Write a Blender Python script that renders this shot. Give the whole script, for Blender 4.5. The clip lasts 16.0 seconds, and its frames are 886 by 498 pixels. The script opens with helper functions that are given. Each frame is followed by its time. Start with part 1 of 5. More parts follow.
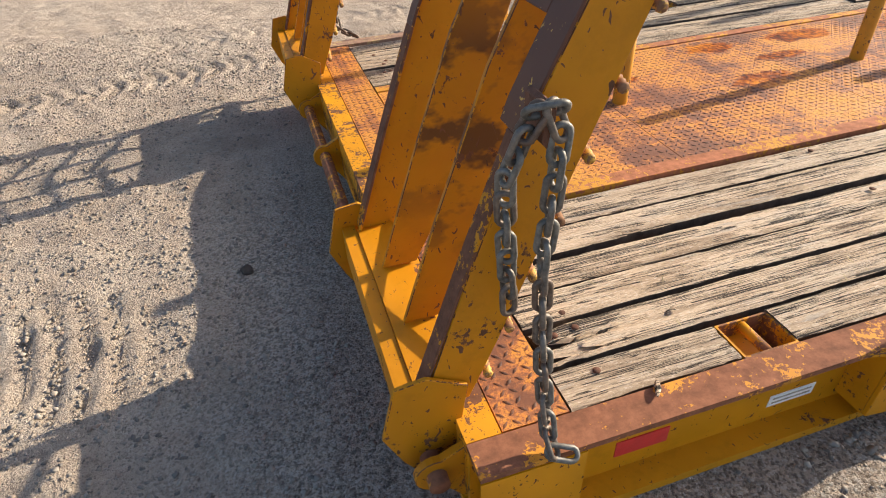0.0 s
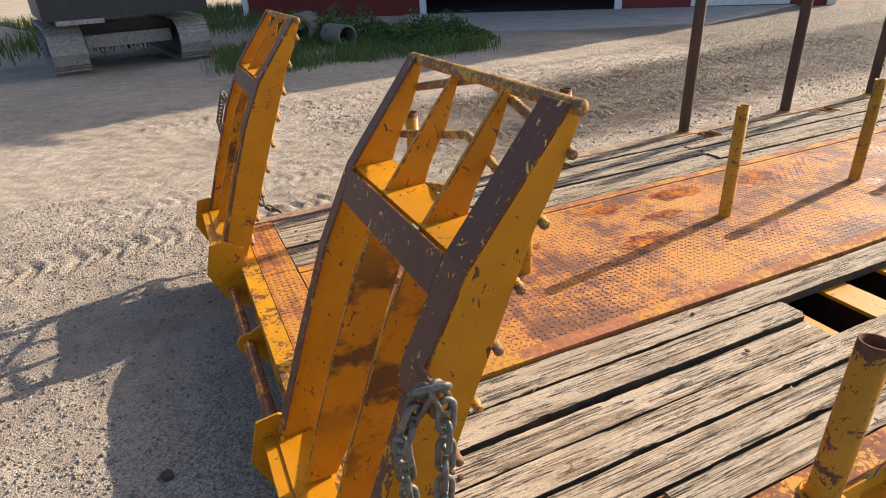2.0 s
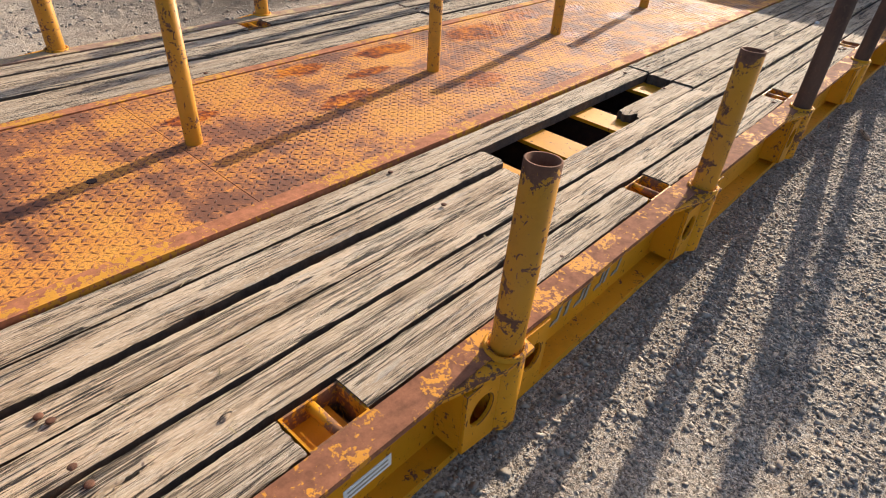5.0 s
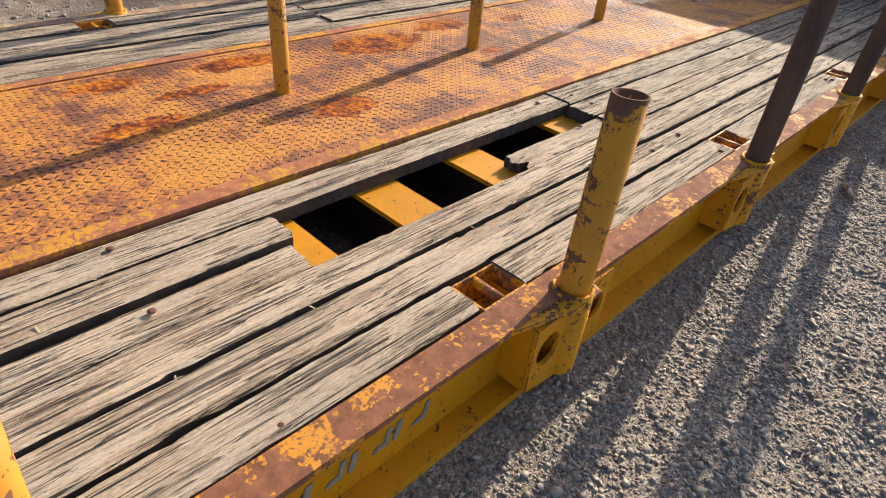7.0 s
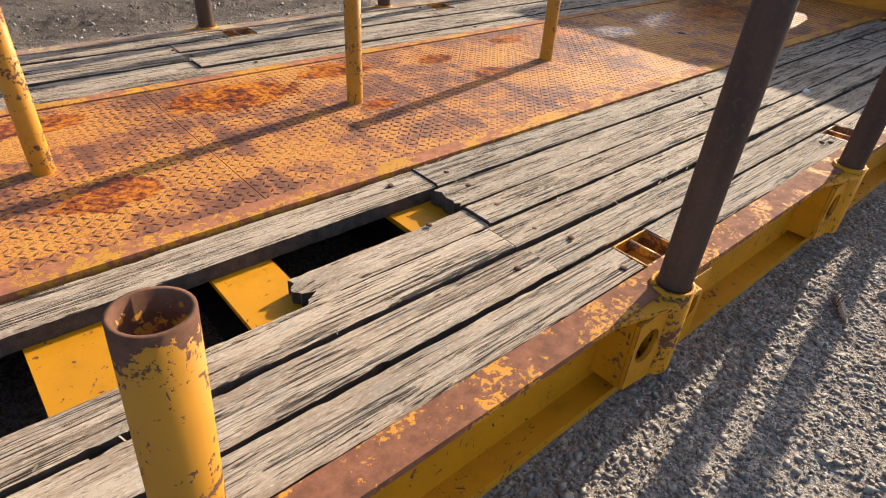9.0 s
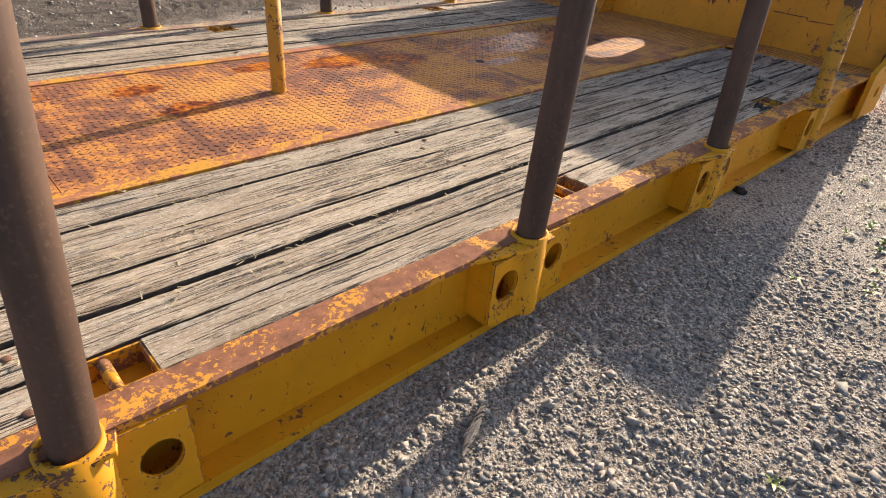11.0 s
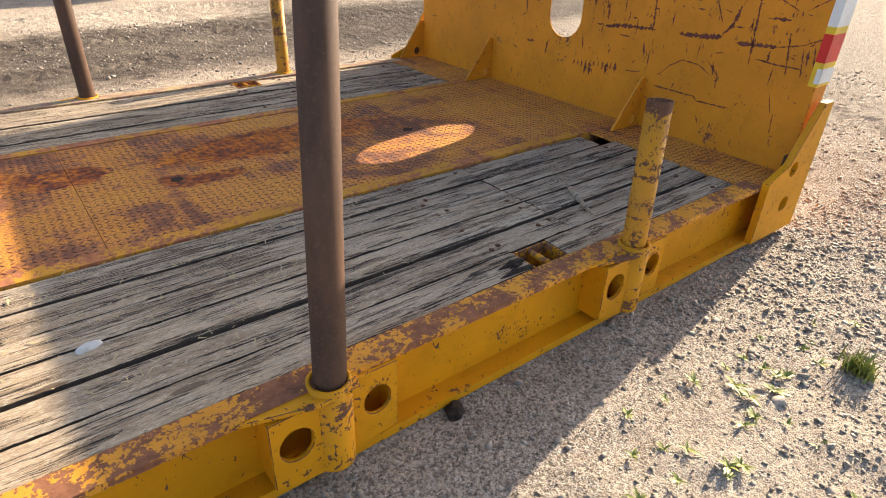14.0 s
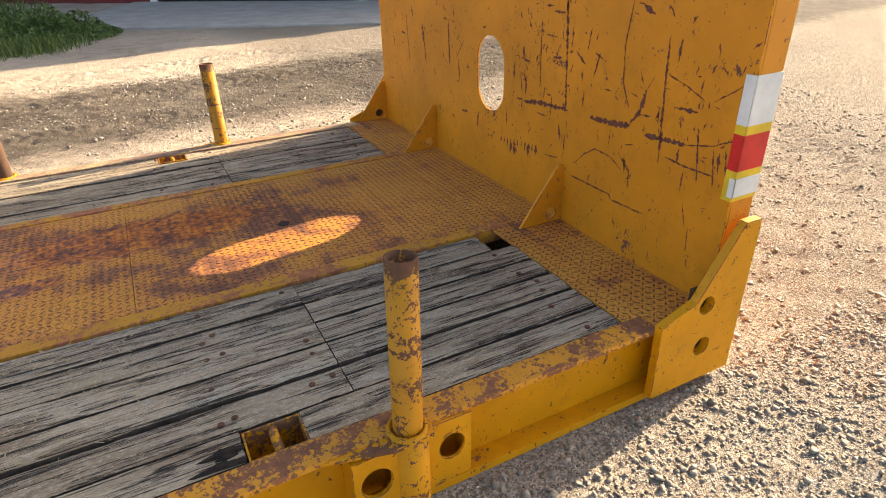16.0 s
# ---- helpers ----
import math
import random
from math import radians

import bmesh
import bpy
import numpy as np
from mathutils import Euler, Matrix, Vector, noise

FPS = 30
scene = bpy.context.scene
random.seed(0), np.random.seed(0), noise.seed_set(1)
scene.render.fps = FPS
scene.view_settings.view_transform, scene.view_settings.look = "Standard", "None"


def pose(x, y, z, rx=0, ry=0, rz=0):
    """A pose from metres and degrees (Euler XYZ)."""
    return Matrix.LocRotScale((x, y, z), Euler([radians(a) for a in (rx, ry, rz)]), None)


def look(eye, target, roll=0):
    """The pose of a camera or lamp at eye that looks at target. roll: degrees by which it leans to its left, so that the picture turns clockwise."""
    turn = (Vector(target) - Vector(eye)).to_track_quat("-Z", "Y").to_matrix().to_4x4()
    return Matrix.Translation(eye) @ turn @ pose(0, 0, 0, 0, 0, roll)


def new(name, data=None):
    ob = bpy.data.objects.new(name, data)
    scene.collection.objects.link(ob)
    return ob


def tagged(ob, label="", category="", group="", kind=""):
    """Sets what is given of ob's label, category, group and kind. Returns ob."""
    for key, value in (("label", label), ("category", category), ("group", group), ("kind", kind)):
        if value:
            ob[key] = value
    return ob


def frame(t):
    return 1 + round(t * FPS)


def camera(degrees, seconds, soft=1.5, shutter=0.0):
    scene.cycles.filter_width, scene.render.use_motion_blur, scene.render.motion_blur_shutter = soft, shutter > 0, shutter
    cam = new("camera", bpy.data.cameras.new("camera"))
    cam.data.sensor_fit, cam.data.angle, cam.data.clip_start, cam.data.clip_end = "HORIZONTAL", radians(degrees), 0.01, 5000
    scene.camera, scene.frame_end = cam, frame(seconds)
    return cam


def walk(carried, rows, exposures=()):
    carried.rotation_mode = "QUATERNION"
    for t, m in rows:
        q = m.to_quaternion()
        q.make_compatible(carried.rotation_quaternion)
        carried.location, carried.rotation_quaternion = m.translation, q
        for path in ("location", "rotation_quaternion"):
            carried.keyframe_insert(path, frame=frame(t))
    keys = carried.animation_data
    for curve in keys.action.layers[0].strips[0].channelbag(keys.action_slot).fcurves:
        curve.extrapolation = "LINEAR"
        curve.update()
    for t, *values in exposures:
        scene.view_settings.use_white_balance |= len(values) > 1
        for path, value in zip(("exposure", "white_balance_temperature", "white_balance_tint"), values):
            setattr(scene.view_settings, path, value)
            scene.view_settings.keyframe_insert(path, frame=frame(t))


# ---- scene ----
cam = camera(73.7, 16.0, soft=1.0)
EXPOSURE = [(0, 0.70, 6250, 10), (2, 0.64, 6250, 10), (4, 0.60, 6150, 10), (8, 0.61, 6100, 10), (11, 0.85, 6150, 10), (13, 1.14, 6400, 10), (14.5, 1.40, 6900, 9), (16, 1.50, 7300, 8)]
PATH = [
    (0, (-1.541, -0.658, 1.46), (-1.099, 0.872, 0.251), -3.0),
    (0.5, (-1.482, -0.676, 1.54), (-1.018, 0.912, 0.417), -3.1),
    (1, (-1.462, -0.667, 1.624), (-0.915, 0.965, 0.606), -3.0),
    (1.5, (-1.455, -0.659, 1.716), (-0.818, 0.993, 0.787), -2.9),
    (2, (-1.446, -0.662, 1.762), (-0.721, 0.977, 0.874), -2.9),
    (2.5, (-1.386, -0.674, 1.716), (-0.559, 0.902, 0.803), -2.8),
    (3, (-1.324, -0.716, 1.651), (-0.382, 0.75, 0.67), -2.5),
    (3.5, (-1.348, -0.711, 1.561), (-0.285, 0.607, 0.496), -1.5),
    (4, (-1.347, -0.672, 1.483), (-0.186, 0.506, 0.359), 0.2),
    (4.2, (-1.303, -0.659, 1.46), (-0.114, 0.476, 0.32), 0.9),
    (6.3, (-0.306, -0.487, 1.264), (0.936, 0.55, 0.088), 5.6),
    (6.5, (-0.218, -0.499, 1.237), (1.023, 0.558, 0.078), 5.5),
    (7, (0.1, -0.562, 1.271), (1.312, 0.528, 0.113), 5.7),
    (7.5, (0.38, -0.559, 1.294), (1.546, 0.585, 0.141), 5.0),
    (8, (0.676, -0.504, 1.263), (1.794, 0.694, 0.116), 4.1),
    (8.2, (0.774, -0.503, 1.26), (1.881, 0.709, 0.117), 4.1),
    (10.3, (2.029, -0.685, 1.169), (3.225, 0.508, 0.098), 4.6),
    (10.5, (2.164, -0.76, 1.181), (3.368, 0.423, 0.108), 5.0),
    (11, (2.467, -0.915, 1.202), (3.67, 0.283, 0.144), 4.8),
    (11.5, (2.797, -0.948, 1.188), (3.982, 0.271, 0.135), 4.7),
    (12, (3.117, -0.977, 1.212), (4.291, 0.27, 0.178), 4.3),
    (12.5, (3.491, -1.021, 1.243), (4.657, 0.243, 0.222), 4.2),
    (13, (3.814, -1.021, 1.277), (4.966, 0.258, 0.259), 4.4),
    (13.5, (4.174, -0.981, 1.301), (5.299, 0.33, 0.293), 3.6),
    (14, (4.515, -1.051, 1.356), (5.597, 0.305, 0.36), 2.1),
    (14.5, (4.852, -1.119, 1.431), (5.885, 0.287, 0.452), 0.9),
    (15, (5.168, -1.082, 1.439), (6.137, 0.384, 0.485), 0.1),
    (15.5, (5.476, -1.069, 1.48), (6.367, 0.458, 0.545), -0.7),
    (16, (5.795, -1.143, 1.525), (6.597, 0.431, 0.587), -1.6),
]
walk(cam, [(t, look(eye, target, roll)) for t, eye, target, roll in PATH], EXPOSURE)

# ---- world, sun ----
world = bpy.data.worlds.new("sky")
scene.world = world
world.use_nodes = True
wn = world.node_tree
sky = wn.nodes.new("ShaderNodeTexSky")
sky.sky_type = "NISHITA"
sky.sun_disc = False
sky.air_density, sky.dust_density, sky.ozone_density = 0.8, 2.2, 0.6
SUN_FROM = Vector((1.0, 0.165, 0.465)).normalized()
sky.sun_elevation = math.asin(SUN_FROM.z)
sky.sun_rotation = math.atan2(SUN_FROM.x, SUN_FROM.y)
bg = wn.nodes["Background"]
bg.inputs[1].default_value = 0.13
wn.links.new(sky.outputs[0], bg.inputs[0])
sun = new("sun", bpy.data.lights.new("sun", "SUN"))
sun.data.energy, sun.data.angle, sun.data.color = 4.7, radians(0.5), (1.0, 0.85, 0.66)
sun.matrix_world = look(SUN_FROM * 40, (0, 0, 0))


DECK = 0.31  # top of the deck


# ---- materials ----
class Mat:
    """A small builder for node materials."""

    def __init__(self, name, rough=0.7, metal=0.0):
        self.m = bpy.data.materials.new(name)
        self.m.use_nodes = True
        self.t = self.m.node_tree
        self.b = self.t.nodes["Principled BSDF"]
        self.b.inputs["Roughness"].default_value = rough
        self.b.inputs["Metallic"].default_value = metal
        self.coord = self.t.nodes.new("ShaderNodeTexCoord").outputs["Object"]

    def node(self, kind, **inputs):
        n = self.t.nodes.new(kind)
        for k, v in inputs.items():
            self.put(n.inputs[k.replace("_", " ")], v)
        return n

    def put(self, socket, v):
        if isinstance(v, bpy.types.NodeSocket):
            self.t.links.new(v, socket)
        elif isinstance(v, tuple) and len(v) == 3 and socket.type == "RGBA":
            socket.default_value = (*v, 1)
        else:
            socket.default_value = v

    def mapped(self, scale=(1, 1, 1), offset=None, rot=(0, 0, 0), world=False):
        src = self.coord
        if world:
            src = self.node("ShaderNodeNewGeometry").outputs["Position"]
        if offset is not None:
            add = self.node("ShaderNodeVectorMath")
            add.operation = "ADD"
            self.put(add.inputs[0], src)
            self.put(add.inputs[1], offset)
            src = add.outputs[0]
        n = self.node("ShaderNodeMapping", Vector=src)
        n.inputs["Scale"].default_value = scale
        n.inputs["Rotation"].default_value = rot
        return n.outputs[0]

    def noise(self, vec, scale, detail=6.0, rough=0.6, dist=0.0):
        n = self.node("ShaderNodeTexNoise", Vector=vec, Scale=scale, Detail=detail, Roughness=rough, Distortion=dist)
        return n.outputs["Fac"]

    def voronoi(self, vec, scale, feature="F1", out="Distance"):
        n = self.node("ShaderNodeTexVoronoi", Vector=vec, Scale=scale)
        n.feature = feature
        return n.outputs[out]

    def ramp(self, fac, stops):
        n = self.node("ShaderNodeValToRGB", Fac=fac)
        e = n.color_ramp.elements
        while len(e) < len(stops):
            e.new(0.5)
        for el, (p, c) in zip(e, stops):
            el.position = p
            el.color = (*c, 1) if isinstance(c, tuple) else (c, c, c, 1)
        return n.outputs[0]

    def mix(self, fac, a, b, mode="MIX"):
        n = self.t.nodes.new("ShaderNodeMix")
        n.data_type, n.blend_type = "RGBA", mode
        self.put(n.inputs[0], fac)
        self.put(n.inputs[6], a)
        self.put(n.inputs[7], b)
        return n.outputs[2]

    def math(self, op, a, b=0.5, c=None):
        n = self.t.nodes.new("ShaderNodeMath")
        n.operation = op
        self.put(n.inputs[0], a)
        self.put(n.inputs[1], b)
        if c is not None:
            self.put(n.inputs[2], c)
        return n.outputs[0]

    def random(self):
        return self.node("ShaderNodeObjectInfo").outputs["Random"]

    def bump(self, height, strength=0.4, dist=0.01, under=None):
        n = self.node("ShaderNodeBump", Height=height, Strength=strength, Distance=dist)
        if under is not None:
            self.put(n.inputs["Normal"], under)
        return n.outputs[0]

    def done(self, color, rough=None, normal=None, metal=None):
        self.put(self.b.inputs["Base Color"], color)
        if rough is not None:
            self.put(self.b.inputs["Roughness"], rough)
        if normal is not None:
            self.put(self.b.inputs["Normal"], normal)
        if metal is not None:
            self.put(self.b.inputs["Metallic"], metal)
        return self.m


YELLOW = (0.70, 0.295, 0.005)
RUST = (0.10, 0.045, 0.024)


def paint(name, wear, yellow=YELLOW, rust=RUST, big=5.0, smudge=0.0, top=None, gloss=0.5, kept=None):
    """Machine enamel with rusty chips. wear: about the share of bare metal; smudge: soft rust stains; kept: more paint left along x; top: a bare upper end."""
    m = Mat(name, 0.42)
    m.b.inputs["Specular IOR Level"].default_value = 0.3
    p = m.mapped(world=True)
    r = m.random()
    off = m.node("ShaderNodeCombineXYZ", X=m.math("MULTIPLY", r, 31.0), Y=m.math("MULTIPLY", r, 17.0)).outputs[0]
    q = m.mapped(world=True, offset=off)
    large = m.noise(q, big, 4, 0.6)
    fine = m.noise(q, big * 7, 5, 0.68)
    chips = m.noise(q, 75.0, 3, 0.7)
    s = m.math("ADD", m.math("MULTIPLY", large, 0.45), m.math("ADD", m.math("MULTIPLY", fine, 0.35), m.math("MULTIPLY", chips, 0.20)))
    edge = 0.655 - 0.27 * wear
    if top:
        z = m.node("ShaderNodeSeparateXYZ", Vector=m.coord).outputs[2]
        s = m.math("ADD", s, m.ramp(z, [(top - 0.03, 0.0), (top + 0.03, 0.16)]))
        s = m.math("ADD", s, m.ramp(m.math("ABSOLUTE", m.math("SUBTRACT", z, top * 0.62)), [(0.0, 0.09), (0.012, 0.0)]))
        s = m.math("ADD", s, m.ramp(m.math("ABSOLUTE", m.math("SUBTRACT", z, top * 0.36)), [(0.0, 0.06), (0.01, 0.0)]))
    if kept:
        along = m.node("ShaderNodeSeparateXYZ", Vector=p).outputs[0]
        s = m.math("SUBTRACT", s, m.ramp(m.math("MULTIPLY", along, 0.1), [(kept[0] * 0.1, 0.0), (kept[1] * 0.1, kept[2])]))
    bare = m.ramp(s, [(edge - 0.006, 0.0), (edge + 0.008, 1.0)])
    spots = m.ramp(m.noise(m.mapped((1, 1, 0.6), world=True, offset=off), 48.0, 2, 0.55, 1.2), [(0.70 - 0.12 * wear, 0.0), (0.715 - 0.12 * wear, 1.0)])
    bare = m.math("MAXIMUM", bare, spots)
    tone = m.noise(p, 2.3, 4, 0.6)
    y = m.mix(m.ramp(tone, [(0.3, 0.0), (0.7, 1.0)]), tuple(c * 0.82 for c in yellow), tuple(min(1, c * 1.12) for c in yellow))
    grime = m.ramp(m.noise(q, 10.0, 6, 0.7), [(0.52, 0.0), (0.80, 0.5)])
    y = m.mix(grime, y, tuple(c * 0.5 for c in yellow))
    if smudge:
        sm = m.ramp(m.noise(m.mapped((1, 1.6, 1.5), world=True), 7.0, 4, 0.6), [(0.56 - 0.06 * smudge, 0.0), (0.66 - 0.06 * smudge, 0.92)])
        zz = m.node("ShaderNodeSeparateXYZ", Vector=p).outputs[2]
        sm = m.math("MULTIPLY", sm, m.ramp(m.math("ABSOLUTE", m.math("SUBTRACT", zz, 0.88)), [(0.10, 1.0), (0.34, 0.12)]))
        y = m.mix(sm, y, (0.115, 0.05, 0.018))
    rr = m.mix(m.ramp(m.noise(p, 28, 6, 0.7), [(0.3, 0.0), (0.7, 1.0)]), rust, tuple(min(1, c * 2.2) for c in rust))
    col = m.mix(bare, y, rr)
    rough = m.ramp(bare, [(0, gloss), (1, 0.9)])
    h = m.math("ADD", m.math("MULTIPLY", bare, -0.6), m.math("MULTIPLY", m.noise(p, 60, 4, 0.6), 0.22))
    return m.done(col, rough, m.bump(h, 0.4, 0.002))


yellow_paint = paint("yellow_paint", 0.20)
ramp_paint = paint("ramp_paint", 0.22, yellow=(0.63, 0.255, 0.004))
rib_paint = paint("rib_paint", 0.22, yellow=(0.58, 0.225, 0.004), smudge=1.6)
pocket_paint = paint("pocket_paint", 0.62, rust=(0.15, 0.07, 0.035), big=11)
bar_paint = paint("ribbed_bar_paint", 0.60, yellow=(0.55, 0.32, 0.06), rust=(0.16, 0.085, 0.045), big=20)
edge_wear = paint("edge_wear", 0.62, big=9)
yellow_worn = paint("yellow_worn_paint", 0.46, big=7, gloss=0.65)
flange_worn = paint("rust_worn_flange", 0.76, rust=(0.11, 0.05, 0.028), big=6, gloss=0.65)
strip_paint = paint("rusty_strip_paint", 0.66, yellow=(0.62, 0.29, 0.03), rust=(0.25, 0.095, 0.045), big=5, gloss=0.7, kept=(3.5, 6.5, 0.03))
post_paint = paint("post_yellow_paint", 0.38, yellow=(0.57, 0.245, 0.012), big=12, top=0.595)
mid_post_paint = paint("slim_post_yellow_paint", 0.36, yellow=(0.57, 0.245, 0.012), big=14)
rail_rust = paint("rusty_rail_top", 0.72, yellow=(0.70, 0.30, 0.03), rust=(0.16, 0.066, 0.034), big=9, gloss=0.72, kept=(4.0, 6.6, 0.045))
rail_dusty = paint("dusty_rail_top", 0.66, yellow=(0.50, 0.37, 0.19), rust=(0.20, 0.125, 0.085), big=9, gloss=0.85)
brown_paint = paint("brown_worn_paint", 0.24, yellow=(0.15, 0.062, 0.035), rust=(0.44, 0.27, 0.07), big=9)
wall_paint = paint("headboard_paint", 0.17, yellow=(0.68, 0.258, 0.014), rust=(0.12, 0.05, 0.03), big=4.0)


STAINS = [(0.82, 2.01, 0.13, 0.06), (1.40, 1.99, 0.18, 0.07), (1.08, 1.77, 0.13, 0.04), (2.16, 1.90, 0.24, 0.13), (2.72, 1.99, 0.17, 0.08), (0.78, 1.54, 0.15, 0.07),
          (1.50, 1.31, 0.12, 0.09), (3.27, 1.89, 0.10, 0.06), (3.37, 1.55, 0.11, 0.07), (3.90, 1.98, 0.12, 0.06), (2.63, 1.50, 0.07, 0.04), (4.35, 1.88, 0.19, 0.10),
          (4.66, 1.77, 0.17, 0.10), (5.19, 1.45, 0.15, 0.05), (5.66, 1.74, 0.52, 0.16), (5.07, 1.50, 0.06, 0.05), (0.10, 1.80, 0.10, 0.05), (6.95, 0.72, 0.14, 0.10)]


def make_checker(name, yellowness, lug=False):
    """Worn checker plate: yellow left in the valleys, rubbed brown lugs, rust fields and glossy orange stains."""
    m = Mat(name, 0.7)
    p = m.mapped(world=True)
    a = m.noise(m.mapped((0.8, 1.2, 1), world=True), 2.1, 5, 0.62)
    b = m.noise(p, 11.0, 6, 0.72)
    c = m.noise(p, 60.0, 4, 0.72)
    s = m.math("ADD", m.math("MULTIPLY", a, 0.46), m.math("ADD", m.math("MULTIPLY", b, 0.34), m.math("MULTIPLY", c, 0.20)))
    # ragged browner lines over the cross beams
    x = m.node("ShaderNodeSeparateXYZ", Vector=p).outputs[0]
    saw = m.math("ABSOLUTE", m.math("SUBTRACT", m.math("FRACT", m.math("DIVIDE", m.math("ADD", x, m.math("MULTIPLY", b, 0.05)), 0.44)), 0.5))
    s = m.math("SUBTRACT", s, m.math("MULTIPLY", m.ramp(saw, [(0.03, 1.0), (0.085, 0.0)]), m.ramp(a, [(0.35, 0.06), (0.65, 0.015)])))
    s = m.math("ADD", s, yellowness)
    if lug:
        col = m.ramp(s, [(0.44, (0.09, 0.036, 0.019)), (0.50, (0.165, 0.062, 0.025)), (0.57, (0.34, 0.13, 0.035)), (0.66, (0.62, 0.26, 0.03))])
    else:
        col = m.ramp(s, [(0.415, (0.19, 0.07, 0.03)), (0.455, (0.30, 0.11, 0.038)), (0.478, (0.47, 0.165, 0.045)), (0.51, (0.68, 0.27, 0.035)), (0.64, (0.78, 0.36, 0.045))])
        col = m.mix(m.ramp(m.noise(p, 110.0, 3, 0.75), [(0.50, 0.0), (0.58, 0.7)]), col, (0.17, 0.062, 0.03))
    near = None
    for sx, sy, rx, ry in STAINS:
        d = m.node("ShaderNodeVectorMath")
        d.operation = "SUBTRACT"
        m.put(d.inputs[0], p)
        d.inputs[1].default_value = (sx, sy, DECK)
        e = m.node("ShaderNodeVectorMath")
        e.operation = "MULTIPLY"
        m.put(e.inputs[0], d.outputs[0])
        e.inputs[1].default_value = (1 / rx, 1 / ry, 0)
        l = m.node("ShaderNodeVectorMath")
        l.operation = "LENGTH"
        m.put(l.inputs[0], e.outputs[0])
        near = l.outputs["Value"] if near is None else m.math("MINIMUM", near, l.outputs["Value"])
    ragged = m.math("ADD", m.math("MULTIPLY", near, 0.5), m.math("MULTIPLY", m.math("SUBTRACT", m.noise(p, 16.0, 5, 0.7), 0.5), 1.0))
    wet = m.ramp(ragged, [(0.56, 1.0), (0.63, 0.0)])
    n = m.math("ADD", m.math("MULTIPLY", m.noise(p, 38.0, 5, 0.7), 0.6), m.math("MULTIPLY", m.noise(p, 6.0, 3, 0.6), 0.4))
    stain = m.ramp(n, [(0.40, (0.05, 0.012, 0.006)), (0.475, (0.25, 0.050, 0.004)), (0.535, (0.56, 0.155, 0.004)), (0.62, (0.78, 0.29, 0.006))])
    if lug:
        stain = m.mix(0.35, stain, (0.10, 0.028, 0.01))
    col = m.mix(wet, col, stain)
    rough = m.mix(wet, m.ramp(b, [(0.3, 0.55), (0.7, 0.85)]), (0.38, 0.38, 0.38))
    return m.done(col, rough, m.bump(m.math("ADD", b, c), 0.35, 0.002))


checker_rust = make_checker("rusty_checker_plate", -0.006)
checker_yellow = make_checker("yellow_checker_plate", 0.008)
checker_pale = make_checker("bright_yellow_checker_plate", 0.075)
lug_mat = make_checker("worn_tread_lug", 0.0, lug=True)


def make_pipe_brown():
    m = Mat("brown_pipe_steel", 0.55)
    m.b.inputs["Specular IOR Level"].default_value = 0.2
    p = m.mapped((1, 1, 0.25), world=True)
    n = m.noise(p, 9, 6, 0.65)
    f = m.noise(m.mapped(world=True), 90, 4, 0.7)
    col = m.mix(m.ramp(n, [(0.35, 0.0), (0.68, 1.0)]), (0.066, 0.040, 0.028), (0.128, 0.070, 0.044))
    col = m.mix(m.ramp(f, [(0.55, 0.0), (0.7, 0.5)]), col, (0.17, 0.098, 0.06))
    return m.done(col, 0.72, m.bump(f, 0.25, 0.001))


pipe_brown = make_pipe_brown()


